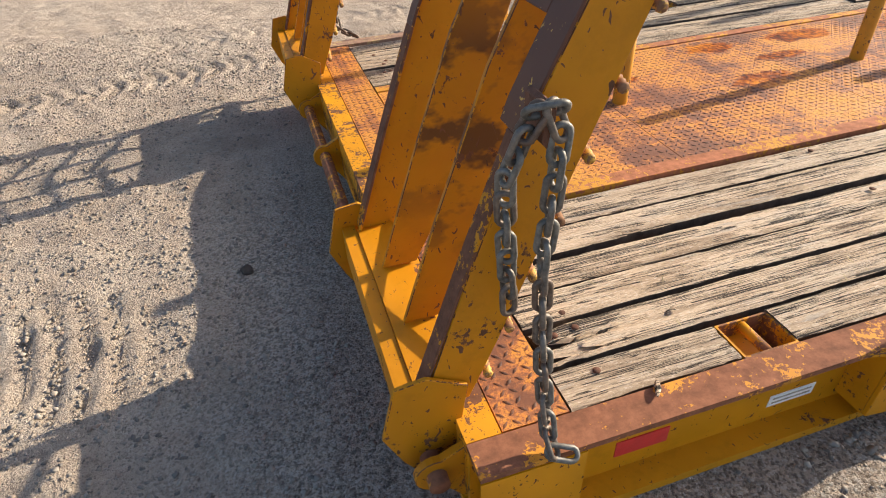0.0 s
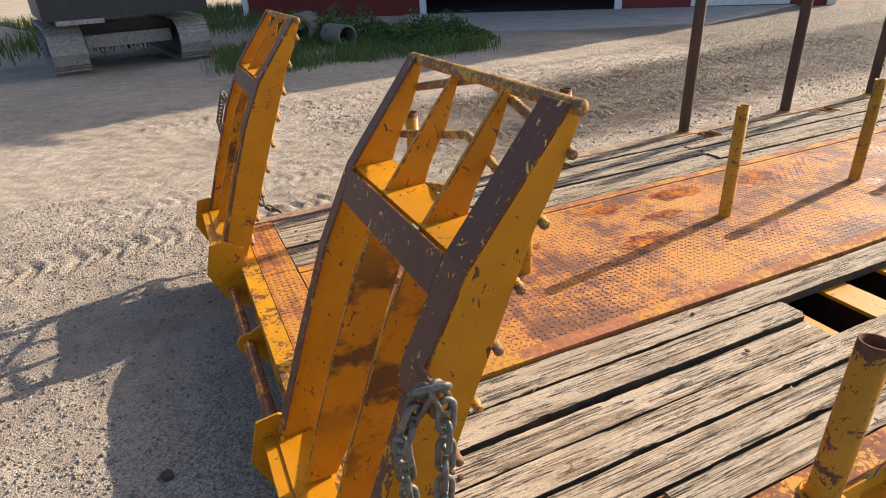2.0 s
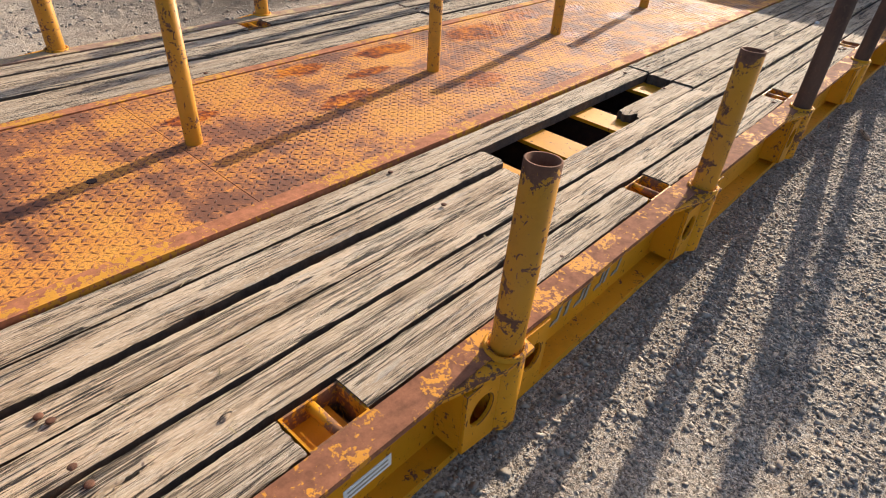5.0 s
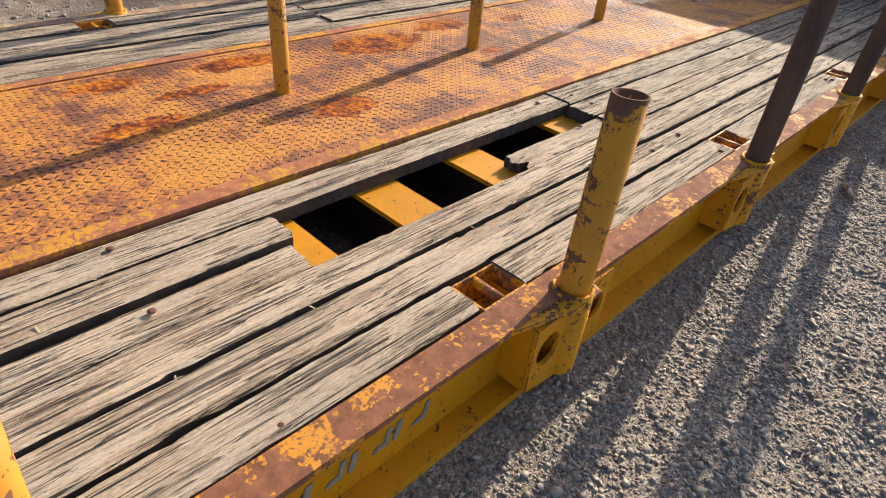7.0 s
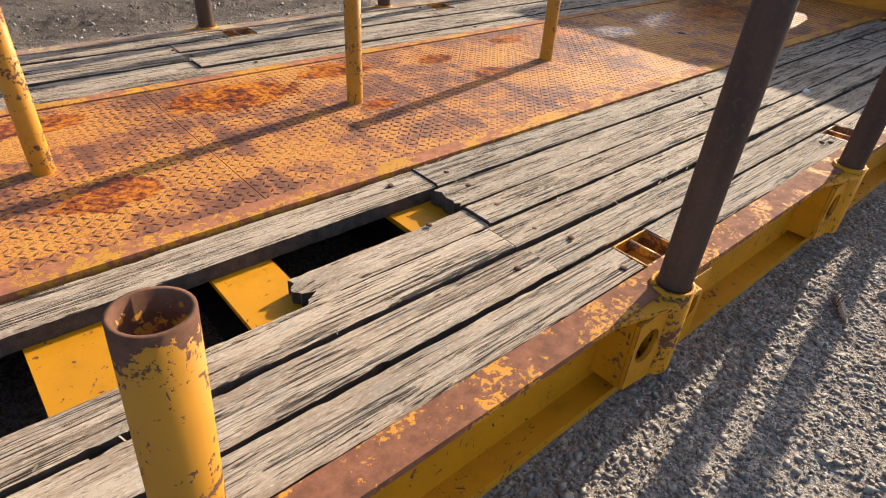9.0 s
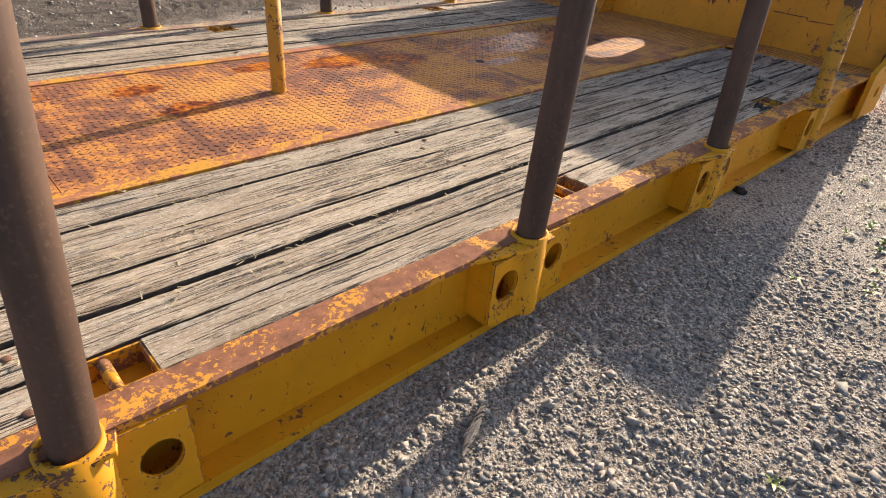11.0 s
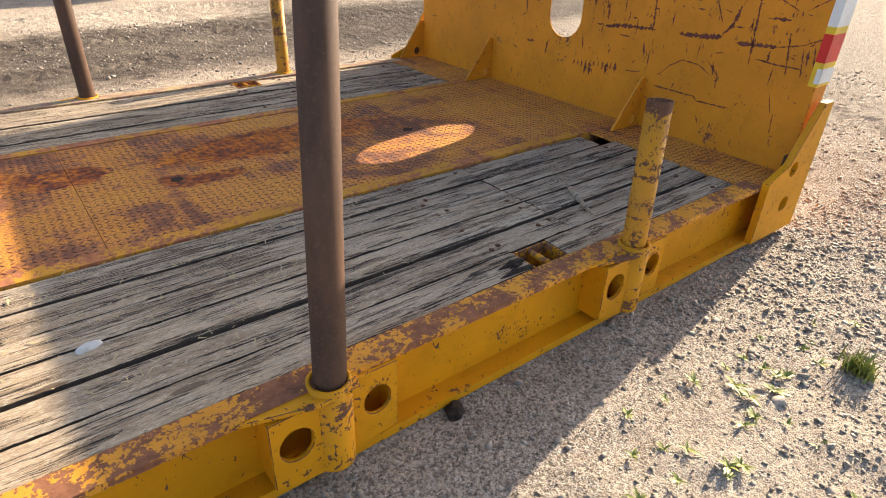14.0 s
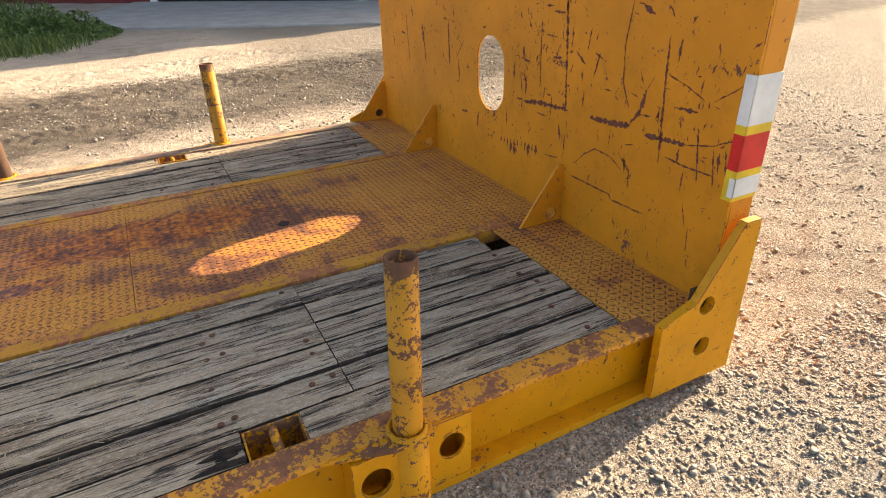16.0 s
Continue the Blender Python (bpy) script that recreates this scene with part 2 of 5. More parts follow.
def make_wood(name, tone):
    """Sun-bleached boards: cream and tan fields, raised grain, short crisp checks, knots and torn spots."""
    m = Mat(name, 0.88)
    r = m.random()
    off = m.node("ShaderNodeCombineXYZ", X=m.math("MULTIPLY", r, 53.0), Y=m.math("MULTIPLY", r, 7.0), Z=m.math("MULTIPLY", r, 19.0)).outputs[0]
    wide = m.mapped((1.5, 10, 2), offset=off, world=True)
    chip = m.mapped((14, 110, 9), offset=off, world=True)
    a = m.noise(wide, 1.3, 7, 0.70, 0.4)
    b = m.noise(wide, 2.9, 6, 0.66, 0.3)
    g = m.noise(m.mapped((0.9, 150, 9), offset=off, world=True), 1.0, 4, 0.6, 0.3)
    f = m.noise(m.mapped((7, 360, 20), offset=off, world=True), 1.0, 3, 0.65)
    c = m.noise(chip, 1.0, 5, 0.75, 0.8)
    speck = m.noise(m.mapped((70, 280, 30), offset=off, world=True), 1.0, 3, 0.7)

    def split(sx, sy, width, mask, lo, hi):
        n = m.noise(m.mapped((sx, sy, 3), offset=off, world=True), 1.0, 4, 0.55, 0.3)
        line = m.ramp(m.math("ABSOLUTE", m.math("SUBTRACT", n, 0.5)), [(0.0, 1.0), (width * 0.7, 1.0), (width, 0.0)])
        return m.math("MULTIPLY", line, m.ramp(mask, [(lo, 0.0), (hi, 1.0)]))

    cracks = split(0.35, 24, 0.012, b, 0.53, 0.56)
    cracks = m.math("MAXIMUM", cracks, split(0.8, 80, 0.026, m.noise(chip, 0.16, 4, 0.6), 0.51, 0.53))
    cracks = m.math("MAXIMUM", cracks, split(2.0, 150, 0.030, m.noise(chip, 0.3, 4, 0.6), 0.50, 0.52))
    base = m.ramp(a, [(0.30, (0.40, 0.30, 0.21)), (0.41, (0.56, 0.445, 0.325)), (0.52, (0.80, 0.675, 0.525)), (0.62, (0.78, 0.695, 0.58)), (0.74, (0.60, 0.56, 0.49))])
    tint = m.mix(1.0, m.mix(m.ramp(r, [(0.0, 0.0), (1.0, 0.45)]), base, (0.47, 0.41, 0.33)), tone, "MULTIPLY")
    col = m.mix(m.ramp(g, [(0.35, 0.42), (0.44, 0.0)]), tint, (0.235, 0.165, 0.112))
    col = m.mix(m.ramp(f, [(0.37, 0.45), (0.45, 0.0)]), col, (0.25, 0.185, 0.13))
    col = m.mix(m.ramp(speck, [(0.36, 0.6), (0.42, 0.0)]), col, (0.15, 0.11, 0.075))
    col = m.mix(m.ramp(speck, [(0.57, 0.0), (0.64, 0.55)]), col, (0.82, 0.74, 0.61))
    # grey lichen-like patches and rough torn spots
    col = m.mix(m.ramp(b, [(0.58, 0.0), (0.66, 0.5)]), col, (0.37, 0.345, 0.30))
    torn = m.ramp(m.math("ADD", m.math("MULTIPLY", c, 0.6), m.math("MULTIPLY", a, 0.4)), [(0.60, 0.0), (0.615, 0.7)])
    col = m.mix(torn, col, (0.12, 0.088, 0.06))
    col = m.mix(m.math("MULTIPLY", cracks, 0.97), col, (0.022, 0.017, 0.013))
    knots = m.voronoi(m.mapped((1.8, 7, 7), offset=off, world=True), 1.0)
    col = m.mix(m.ramp(knots, [(0.07, 0.8), (0.09, 0.0)]), col, (0.15, 0.09, 0.05))
    h = m.math("ADD", m.math("MULTIPLY", g, 1.0), m.math("ADD", m.math("MULTIPLY", f, 0.4), m.math("MULTIPLY", cracks, -1.6)))
    h = m.math("ADD", h, m.math("MULTIPLY", torn, -0.8))
    h = m.math("ADD", h, m.math("MULTIPLY", b, 1.0))
    return m.done(col, 0.85, m.bump(h, 1.0, 0.0048))


wood = make_wood("weathered_wood", (0.83, 0.745, 0.64))
dirty_wood = make_wood("dirty_weathered_wood", (0.68, 0.61, 0.52))


def make_ground():
    m = Mat("gravel_ground", 0.95)
    m.b.inputs["Specular IOR Level"].default_value = 0.15
    p = m.mapped(world=True)
    big = m.noise(p, 0.55, 5, 0.6)
    mid = m.noise(p, 5.0, 6, 0.65)
    fine = m.noise(p, 75.0, 5, 0.75)
    stones = m.voronoi(p, 88.0)
    cells = m.node("ShaderNodeSeparateColor", Color=m.voronoi(p, 88.0, out="Color"))
    small = m.voronoi(p, 150.0)
    scell = m.node("ShaderNodeSeparateColor", Color=m.voronoi(p, 150.0, out="Color"))
    xyz = m.node("ShaderNodeSeparateXYZ", Vector=p)
    # crushed stone along the deck's near side, trodden dust over the rest of the yard
    crushed = m.ramp(m.math("ADD", xyz.outputs[1], m.math("MULTIPLY", mid, 0.5)), [(0.15, 1.0), (0.75, 0.10)])
    west = m.math("MULTIPLY", m.ramp(m.math("ADD", m.math("MULTIPLY", m.math("ADD", xyz.outputs[0], 3.0), 0.25), m.math("MULTIPLY", mid, 0.2)), [(0.27, 0.0), (0.43, 0.9)]), m.ramp(m.math("MULTIPLY", xyz.outputs[1], 0.25), [(0.35, 1.0), (0.7, 0.0)]))
    crushed = m.math("MAXIMUM", crushed, west)
    # coarser gravel beyond the headboard, its sunward dimness put into a darker colour
    beyond = m.ramp(m.math("ADD", m.math("MULTIPLY", m.math("SUBTRACT", xyz.outputs[0], 7.0), 0.25), m.math("MULTIPLY", mid, 0.15)), [(0.15, 0.0), (0.40, 1.0)])
    crushed = m.math("MAXIMUM", crushed, m.math("MULTIPLY", beyond, 0.55))
    # a pale silty hollow where the weeds grow
    hollow = m.node("ShaderNodeCombineXYZ", X=m.math("DIVIDE", m.math("SUBTRACT", xyz.outputs[0], 5.7), 1.2), Y=m.math("DIVIDE", m.math("ADD", xyz.outputs[1], 0.9), 0.5)).outputs[0]
    length = m.node("ShaderNodeVectorMath", Vector=hollow)
    length.operation = "LENGTH"
    silt = m.ramp(m.math("ADD", m.math("MULTIPLY", length.outputs["Value"], 0.6), m.math("MULTIPLY", mid, 0.4)), [(0.6, 0.5), (0.85, 0.0)])
    crushed = m.math("MULTIPLY", crushed, m.math("SUBTRACT", 1.0, silt))
    col = m.ramp(m.math("ADD", m.math("MULTIPLY", big, 0.5), m.math("MULTIPLY", mid, 0.5)), [(0.36, (0.38, 0.302, 0.225)), (0.5, (0.53, 0.43, 0.33)), (0.62, (0.63, 0.53, 0.415))])
    col = m.mix(m.math("MULTIPLY", beyond, 0.8), col, (0.28, 0.23, 0.175))
    grit = m.mix(m.ramp(cells.outputs[0], [(0.0, 0.6), (0.45, 0.0)]), col, (0.20, 0.185, 0.17))
    grit = m.mix(m.ramp(cells.outputs[1], [(0.7, 0.0), (1.0, 0.6)]), grit, (0.60, 0.56, 0.49))
    grit = m.mix(m.ramp(scell.outputs[0], [(0.0, 0.8), (0.40, 0.0)]), grit, (0.10, 0.075, 0.06))
    grit = m.mix(m.ramp(scell.outputs[1], [(0.7, 0.0), (1.0, 0.7)]), grit, (0.66, 0.61, 0.53))
    grit = m.mix(m.ramp(fine, [(0.39, 0.75), (0.51, 0.0)]), grit, (0.10, 0.08, 0.062))
    clod = m.noise(p, 26.0, 5, 0.7)
    dust = m.mix(m.ramp(clod, [(0.34, 0.5), (0.43, 0.0)]), col, (0.28, 0.225, 0.17))
    dust = m.mix(m.ramp(clod, [(0.56, 0.0), (0.66, 0.5)]), dust, (0.60, 0.54, 0.45))
    dust = m.mix(m.ramp(fine, [(0.36, 0.6), (0.47, 0.0)]), dust, (0.17, 0.14, 0.11))
    col = m.mix(crushed, dust, grit)
    # damp gravel band along the yard road
    line = m.math("ADD", m.math("SUBTRACT", xyz.outputs[1], m.math("MULTIPLY", xyz.outputs[0], 0.12)), m.math("MULTIPLY", mid, 1.2))
    band = m.math("MULTIPLY", m.ramp(m.math("MULTIPLY", line, 0.1), [(0.42, 0.0), (0.47, 1.0)]), m.ramp(m.math("MULTIPLY", line, 0.1), [(0.69, 1.0), (0.74, 0.0)]))
    east = m.ramp(m.math("ADD", m.math("MULTIPLY", xyz.outputs[0], 0.1), m.math("MULTIPLY", big, 0.3)), [(0.16, 0.0), (0.34, 1.0)])
    wet = m.math("MULTIPLY", band, east)
    wet = m.math("MULTIPLY", wet, m.ramp(m.noise(p, 1.6, 5, 0.6), [(0.35, 0.8), (0.6, 1.0)]))
    col = m.mix(m.math("MULTIPLY", wet, 0.92), col, (0.085, 0.066, 0.051))
    h = m.math("ADD", m.math("MULTIPLY", stones, -0.16), m.math("ADD", m.math("MULTIPLY", small, -0.2), m.math("MULTIPLY", fine, 0.75)))
    h = m.math("ADD", h, m.math("MULTIPLY", clod, 1.1))
    rough = m.ramp(wet, [(0, 0.95), (1, 0.85)])
    return m.done(col, rough, m.bump(h, 1.0, 0.02))


ground_mat = make_ground()


def plain(name, color, rough=0.7, metal=0.0, vary=0.25, scale=12.0, bump=0.2, dist=0.003):
    m = Mat(name, rough, metal)
    p = m.mapped(world=True)
    n = m.noise(p, scale, 6, 0.65)
    col = m.mix(m.ramp(n, [(0.3, 0.0), (0.7, 1.0)]), tuple(c * (1 - vary) for c in color), tuple(min(1, c * (1 + vary)) for c in color))
    f = m.noise(p, scale * 7, 4, 0.65)
    return m.done(col, rough, m.bump(m.math("ADD", n, f), bump, dist))


def make_chain_steel():
    """Grey worn steel, some links browner than others."""
    m = Mat("chain_steel", 0.5, 0.35)
    n = m.noise(m.mapped(world=True), 60, 6, 0.65)
    grey = m.ramp(n, [(0.3, (0.09, 0.085, 0.072)), (0.7, (0.26, 0.245, 0.21))])
    rusty = m.ramp(n, [(0.3, (0.07, 0.036, 0.022)), (0.7, (0.20, 0.115, 0.065))])
    col = m.mix(m.ramp(m.random(), [(0.45, 0.0), (1.0, 0.8)]), grey, rusty)
    return m.done(col, 0.52, m.bump(n, 0.35, 0.001))


chain_steel = make_chain_steel()
pebble_white = plain("white_pebble", (0.62, 0.61, 0.58), 0.8, vary=0.15, scale=40)
char_black = plain("charred_wood", (0.03, 0.02, 0.014), 0.9, vary=0.6, scale=50, bump=0.9, dist=0.006)
dark_steel = plain("black_machine_paint", (0.03, 0.032, 0.036), 0.45)
track_steel = plain("track_steel", (0.34, 0.32, 0.30), 0.6, 0.3, 0.4, 20)
red_wall = plain("red_barn_paint", (0.20, 0.028, 0.024), 0.75)
white_paint = plain("white_paint", (0.72, 0.72, 0.70), 0.6, vary=0.12)
red_tape = plain("red_tape", (0.62, 0.02, 0.02), 0.35, vary=0.15)
yellow_tape = plain("yellow_tape", (0.75, 0.50, 0.03), 0.35, vary=0.15)
old_concrete = plain("old_concrete", (0.22, 0.195, 0.165), 0.9, vary=0.3, scale=5.0)
concrete = plain("concrete_apron", (0.42, 0.39, 0.34), 0.9, vary=0.2, scale=2.0)
roof_grey = plain("roof_sheet", (0.25, 0.25, 0.25), 0.5)
leaf_green = plain("leaf_green", (0.075, 0.13, 0.025), 0.6, vary=0.5, scale=30)
grass_green = plain("grass_green", (0.11, 0.16, 0.035), 0.7, vary=0.5, scale=25)
grey_letters = plain("faded_grey_vinyl", (0.33, 0.30, 0.24), 0.6, vary=0.3, scale=30)
bay_shade_black = plain("interior_shade_black", (0.03, 0.028, 0.026), 0.9)
scrape_rust = plain("scrape_rust", (0.15, 0.047, 0.030), 0.85, vary=0.5, scale=50, bump=0.5)
rust_dark = plain("dark_rust", (0.14, 0.06, 0.032), 0.85, vary=0.45, scale=40, bump=0.5)


# dark brown that stands for shade under the deck and inside holes
shade_brown = plain("shade_dark_brown", (0.045, 0.022, 0.014), 0.9, vary=0.5, scale=20, bump=0.5)
# dark board sides: grime, with the shade of the gaps put into the colour
grime_gap_shade = plain("grimy_gap_shade_brown", (0.075, 0.057, 0.043), 0.95, vary=0.5, scale=25, bump=0.6, dist=0.004)


# ---- mesh helpers ----
def link(name, bm, material, parent=None, label="", smooth=False):
    me = bpy.data.meshes.new(name)
    bm.normal_update()
    bm.to_mesh(me)
    bm.free()
    mats = list(material) if isinstance(material, (list, tuple)) else [material]
    if len(mats) == 1:
        mats.append(edge_wear if mats[0] in (yellow_paint, ramp_paint, rib_paint, wall_paint, yellow_worn) else mats[0])
    for mm in mats:
        me.materials.append(mm)
    if smooth:
        me.shade_smooth()
    ob = new(name, me)
    if parent is not None:
        ob.parent = parent
    if label:
        ob["label"] = label
    return ob


part = link


def bevel(bm, width=0.003, seg=1, angle=30):
    edges = [e for e in bm.edges if len(e.link_faces) == 2 and e.calc_face_angle(0) > radians(angle)]
    if edges and width > 0:
        made = bmesh.ops.bevel(bm, geom=edges, offset=width, segments=seg, affect="EDGES", profile=0.5, clamp_overlap=True)
        for f in made["faces"]:
            f.material_index = 1
    return bm


def box(bm, x0, x1, y0, y1, z0, z1):
    vs = [bm.verts.new((x, y, z)) for x in (x0, x1) for y in (y0, y1) for z in (z0, z1)]
    for f in ((0, 1, 3, 2), (4, 6, 7, 5), (0, 4, 5, 1), (2, 3, 7, 6), (0, 2, 6, 4), (1, 5, 7, 3)):
        bm.faces.new([vs[i] for i in f])
    return bm


def boxes(*dims, b=0.003):
    bm = bmesh.new()
    for d in dims:
        box(bm, *d)
    return bevel(bm, b)


def prism(outline, axis, a, b, holes=(), bev=0.002):
    """A plate: a 2D outline, with holes, laid across an axis ('x', 'y' or 'z') between a and b."""
    bm = bmesh.new()
    n = "xyz".index(axis)

    def place(u, v, w):
        c = [u, v]
        c.insert(n, w)
        return c

    loops = [list(outline)] + [list(h) for h in holes]
    sides = []
    for w in (a, b):
        edges, rings = [], []
        for loop in loops:
            vs = [bm.verts.new(place(u, v, w)) for u, v in loop]
            rings.append(vs)
            edges += [bm.edges.new((vs[i], vs[(i + 1) % len(vs)])) for i in range(len(vs))]
        if holes:
            bmesh.ops.triangle_fill(bm, use_beauty=True, use_dissolve=False, edges=edges)
        else:
            bm.faces.new(rings[0])
        sides.append(rings)
    for r0, r1 in zip(*sides):
        for i in range(len(r0)):
            j = (i + 1) % len(r0)
            bm.faces.new((r0[i], r0[j], r1[j], r1[i]))
    bmesh.ops.recalc_face_normals(bm, faces=bm.faces)
    return bevel(bm, bev, angle=40)


def circle(cx, cy, r, n=16, squash=1.0):
    return [(cx + r * math.cos(2 * math.pi * i / n), cy + r * squash * math.sin(2 * math.pi * i / n)) for i in range(n)]


def tube(bm, pts, radius, n=12, closed=False, radii=None, cap=True):
    """A round bar along points."""
    pts = [Vector(p) for p in pts]
    rings = []
    ref = Vector((0, 0, 1))
    for i, p in enumerate(pts):
        if closed:
            d = pts[(i + 1) % len(pts)] - pts[i - 1]
        else:
            d = pts[min(i + 1, len(pts) - 1)] - pts[max(i - 1, 0)]
        d.normalize()
        if abs(d.dot(ref)) > 0.95:
            ref = Vector((1, 0, 0)) if abs(d.x) < 0.9 else Vector((0, 1, 0))
        u = d.cross(ref).normalized()
        v = d.cross(u)
        ref = -v if v.dot(ref) < 0 else v
        v = d.cross(u)
        r = radii[i] if radii else radius
        rings.append([bm.verts.new(p + r * (math.cos(2 * math.pi * k / n) * u + math.sin(2 * math.pi * k / n) * v)) for k in range(n)])
    m = len(rings)
    for i in range(m if closed else m - 1):
        r0, r1 = rings[i], rings[(i + 1) % m]
        for k in range(n):
            bm.faces.new((r0[k], r0[(k + 1) % n], r1[(k + 1) % n], r1[k]))
    if cap and not closed:
        bm.faces.new(rings[0][::-1])
        bm.faces.new(rings[-1])
    bmesh.ops.recalc_face_normals(bm, faces=bm.faces)
    return bm


def pipe(bm, x, y, z0, z1, r, wall=0.006, n=28, bottom=False):
    """An upright open pipe with wall thickness."""
    prof = [(r, z0), (r, z1), (r - wall, z1), (r - wall, z0 + 0.002)]
    rings = [[bm.verts.new((x + q * math.cos(2 * math.pi * k / n), y + q * math.sin(2 * math.pi * k / n), z)) for k in range(n)] for q, z in prof]
    for a, b in zip(rings, rings[1:]):
        for k in range(n):
            f = bm.faces.new((a[k], a[(k + 1) % n], b[(k + 1) % n], b[k]))
            f.smooth = True
    bm.faces.new(rings[-1][::-1])
    bmesh.ops.recalc_face_normals(bm, faces=bm.faces)
    return bm


def empty(name, at=(0, 0, 0)):
    ob = new(name)
    ob.location = at
    return ob


# ---- plan ----
X0, X1 = -1.295, 7.46
Y_FAR = 3.02
STAKES = [0.0, 1.25, 2.5, 3.75, 5.0, 6.25]
PLATE = (1.02, 2.14)

# ---- ground ----
def spaced(lo, hi, step, far):
    fine = np.arange(lo, hi + step / 2, step)
    grow = np.cumsum(step * 1.35 ** np.arange(1, 40))
    grow = grow[grow < far]
    return np.concatenate([(lo - grow)[::-1], fine, hi + grow])


def ground_height(x, y):
    rng = np.random.RandomState(3)
    z = np.zeros_like(x)
    for k in range(16):
        f = rng.uniform(0.3, 5.0)
        a = rng.uniform(0, math.pi)
        z += 0.010 / (0.6 + f) * np.sin(f * (x * math.cos(a) + y * math.sin(a)) * 2 + rng.uniform(0, 6))
    close = ((x > -3.6) & (x < 11.0) & (y > -2.2) & (y < 8.6)).astype(float)
    for k in range(16):
        f = rng.uniform(8, 24)
        a = rng.uniform(0, math.pi)
        z += close * 0.0019 * np.sin(f * (x * math.cos(a) + y * math.sin(a)) * 2 + rng.uniform(0, 6))
    near = np.clip(np.maximum(np.maximum(-1.6 - x, x - 7.9), np.maximum(-0.25 - y, y - 3.3)) / 0.3, 0, 1)
    z = z * near - 0.004
    return z


gx, gy = spaced(-3.6, 11.0, 0.03, 500), spaced(-2.2, 8.6, 0.03, 500)
GX, GY = np.meshgrid(gx, gy, indexing="ij")
GZ = ground_height(GX, GY)


def add_ruts(z):
    """Lug marks that tyres and tracks pressed into the yard."""
    def lugs(x0, y0, ang, length, width, pitch, depth, skew=0.5):
        c, s = math.cos(ang), math.sin(ang)
        u = (GX - x0) * c + (GY - y0) * s
        v = -(GX - x0) * s + (GY - y0) * c
        mask = np.clip((length / 2 - np.abs(u)) / 0.15, 0, 1) * np.clip((width / 2 - np.abs(v)) / 0.06, 0, 1)
        wave = np.clip(np.sin(2 * math.pi * (u + skew * np.abs(v)) / pitch) * 1.6, -1, 1)
        wob = np.clip(0.72 + 0.22 * np.sin(2.3 * u + 5 * v) * np.sin(7.1 * u - 11 * v) + 0.22 * np.sin(17 * u + 23 * v), 0, 1.2)
        return mask * wave * depth * wob
    z = z + lugs(-2.40, 1.08, 0.15, 0.62, 0.66, 0.10, 0.015, 0.1)
    z = z + lugs(-2.2, 3.75, 0.10, 4.2, 0.40, 0.13, 0.015)
    z = z + lugs(2.0, 4.9, 0.10, 9.0, 0.4, 0.13, 0.010)
    z = z + lugs(6.0, 6.6, 0.08, 12.0, 0.5, 0.14, 0.010)
    z = z + lugs(4.0, 8.2, 0.12, 12.0, 0.4, 0.13, 0.010)
    z = z + lugs(10.3, 1.3, 1.2, 5.0, 0.5, 0.13, 0.012)
    return z


GZ = add_ruts(GZ)
nx, ny = len(gx), len(gy)
verts = np.stack([GX.ravel(), GY.ravel(), GZ.ravel()], 1)
ii, jj = np.meshgrid(np.arange(nx - 1), np.arange(ny - 1), indexing="ij")
base = (ii * ny + jj).ravel()
quads = np.stack([base, base + ny, base + ny + 1, base + 1], 1)
gme = bpy.data.meshes.new("ground")
gme.from_pydata(verts.tolist(), [], quads.tolist())
gme.materials.append(ground_mat)
gme.shade_smooth()
tagged(new("ground", gme), "dusty grey-beige gravel yard with tyre tread marks", "ground", kind="structure")

# ---- the deck frame ----
deck = tagged(empty("equipment_deck", (0, 0, 0)), "yellow steel equipment deck with weathered planks resting on gravel", "flat deck")


def side_rail(y, s):
    """A long I-beam; s points inwards."""
    def span(a, b):
        return (min(y + s * a, y + s * b), max(y + s * a, y + s * b))
    rail = part("side_rail", boxes((X0, X1 + 0.1, *span(0.07, 0.085), 0.03, DECK - 0.012), (X0, X1 + 0.1, *span(0, 0.15), 0.002, 0.034)), yellow_paint, deck, "yellow painted steel beam web with lower flange")
    part("top_flange", boxes((X0, 7.2, *span(-0.002, 0.088), DECK - 0.016, DECK + 0.003), b=0.004), rail_rust if s > 0 else rail_dusty, rail, "rusty brown worn top flange" if s > 0 else "dusty brown worn top flange")
    return rail


near_rail = side_rail(0.0, 1)
far_rail = side_rail(Y_FAR, -1)

for cx in [-0.95, -0.5, -0.06, 0.40, 0.82, 1.24, 1.67, 2.25, 2.62, 3.02, 3.46, 3.90, 4.34, 4.78, 5.22, 5.66, 6.10, 6.54, 6.98]:
    beam = part("cross_beam", boxes((cx - 0.085, cx + 0.085, 0.09, Y_FAR - 0.09, 0.235, 0.253), b=0.004), yellow_paint, deck)
    # web coloured dark, so the space under the boards reads as shaded
    part("beam_web", boxes((cx - 0.006, cx + 0.006, 0.09, Y_FAR - 0.09, 0.067, 0.2345), (cx - 0.085, cx + 0.085, 0.09, Y_FAR - 0.09, 0.055, 0.0665), b=0.0), shade_brown, beam, "beam web in dark brown that includes the under-deck shade")

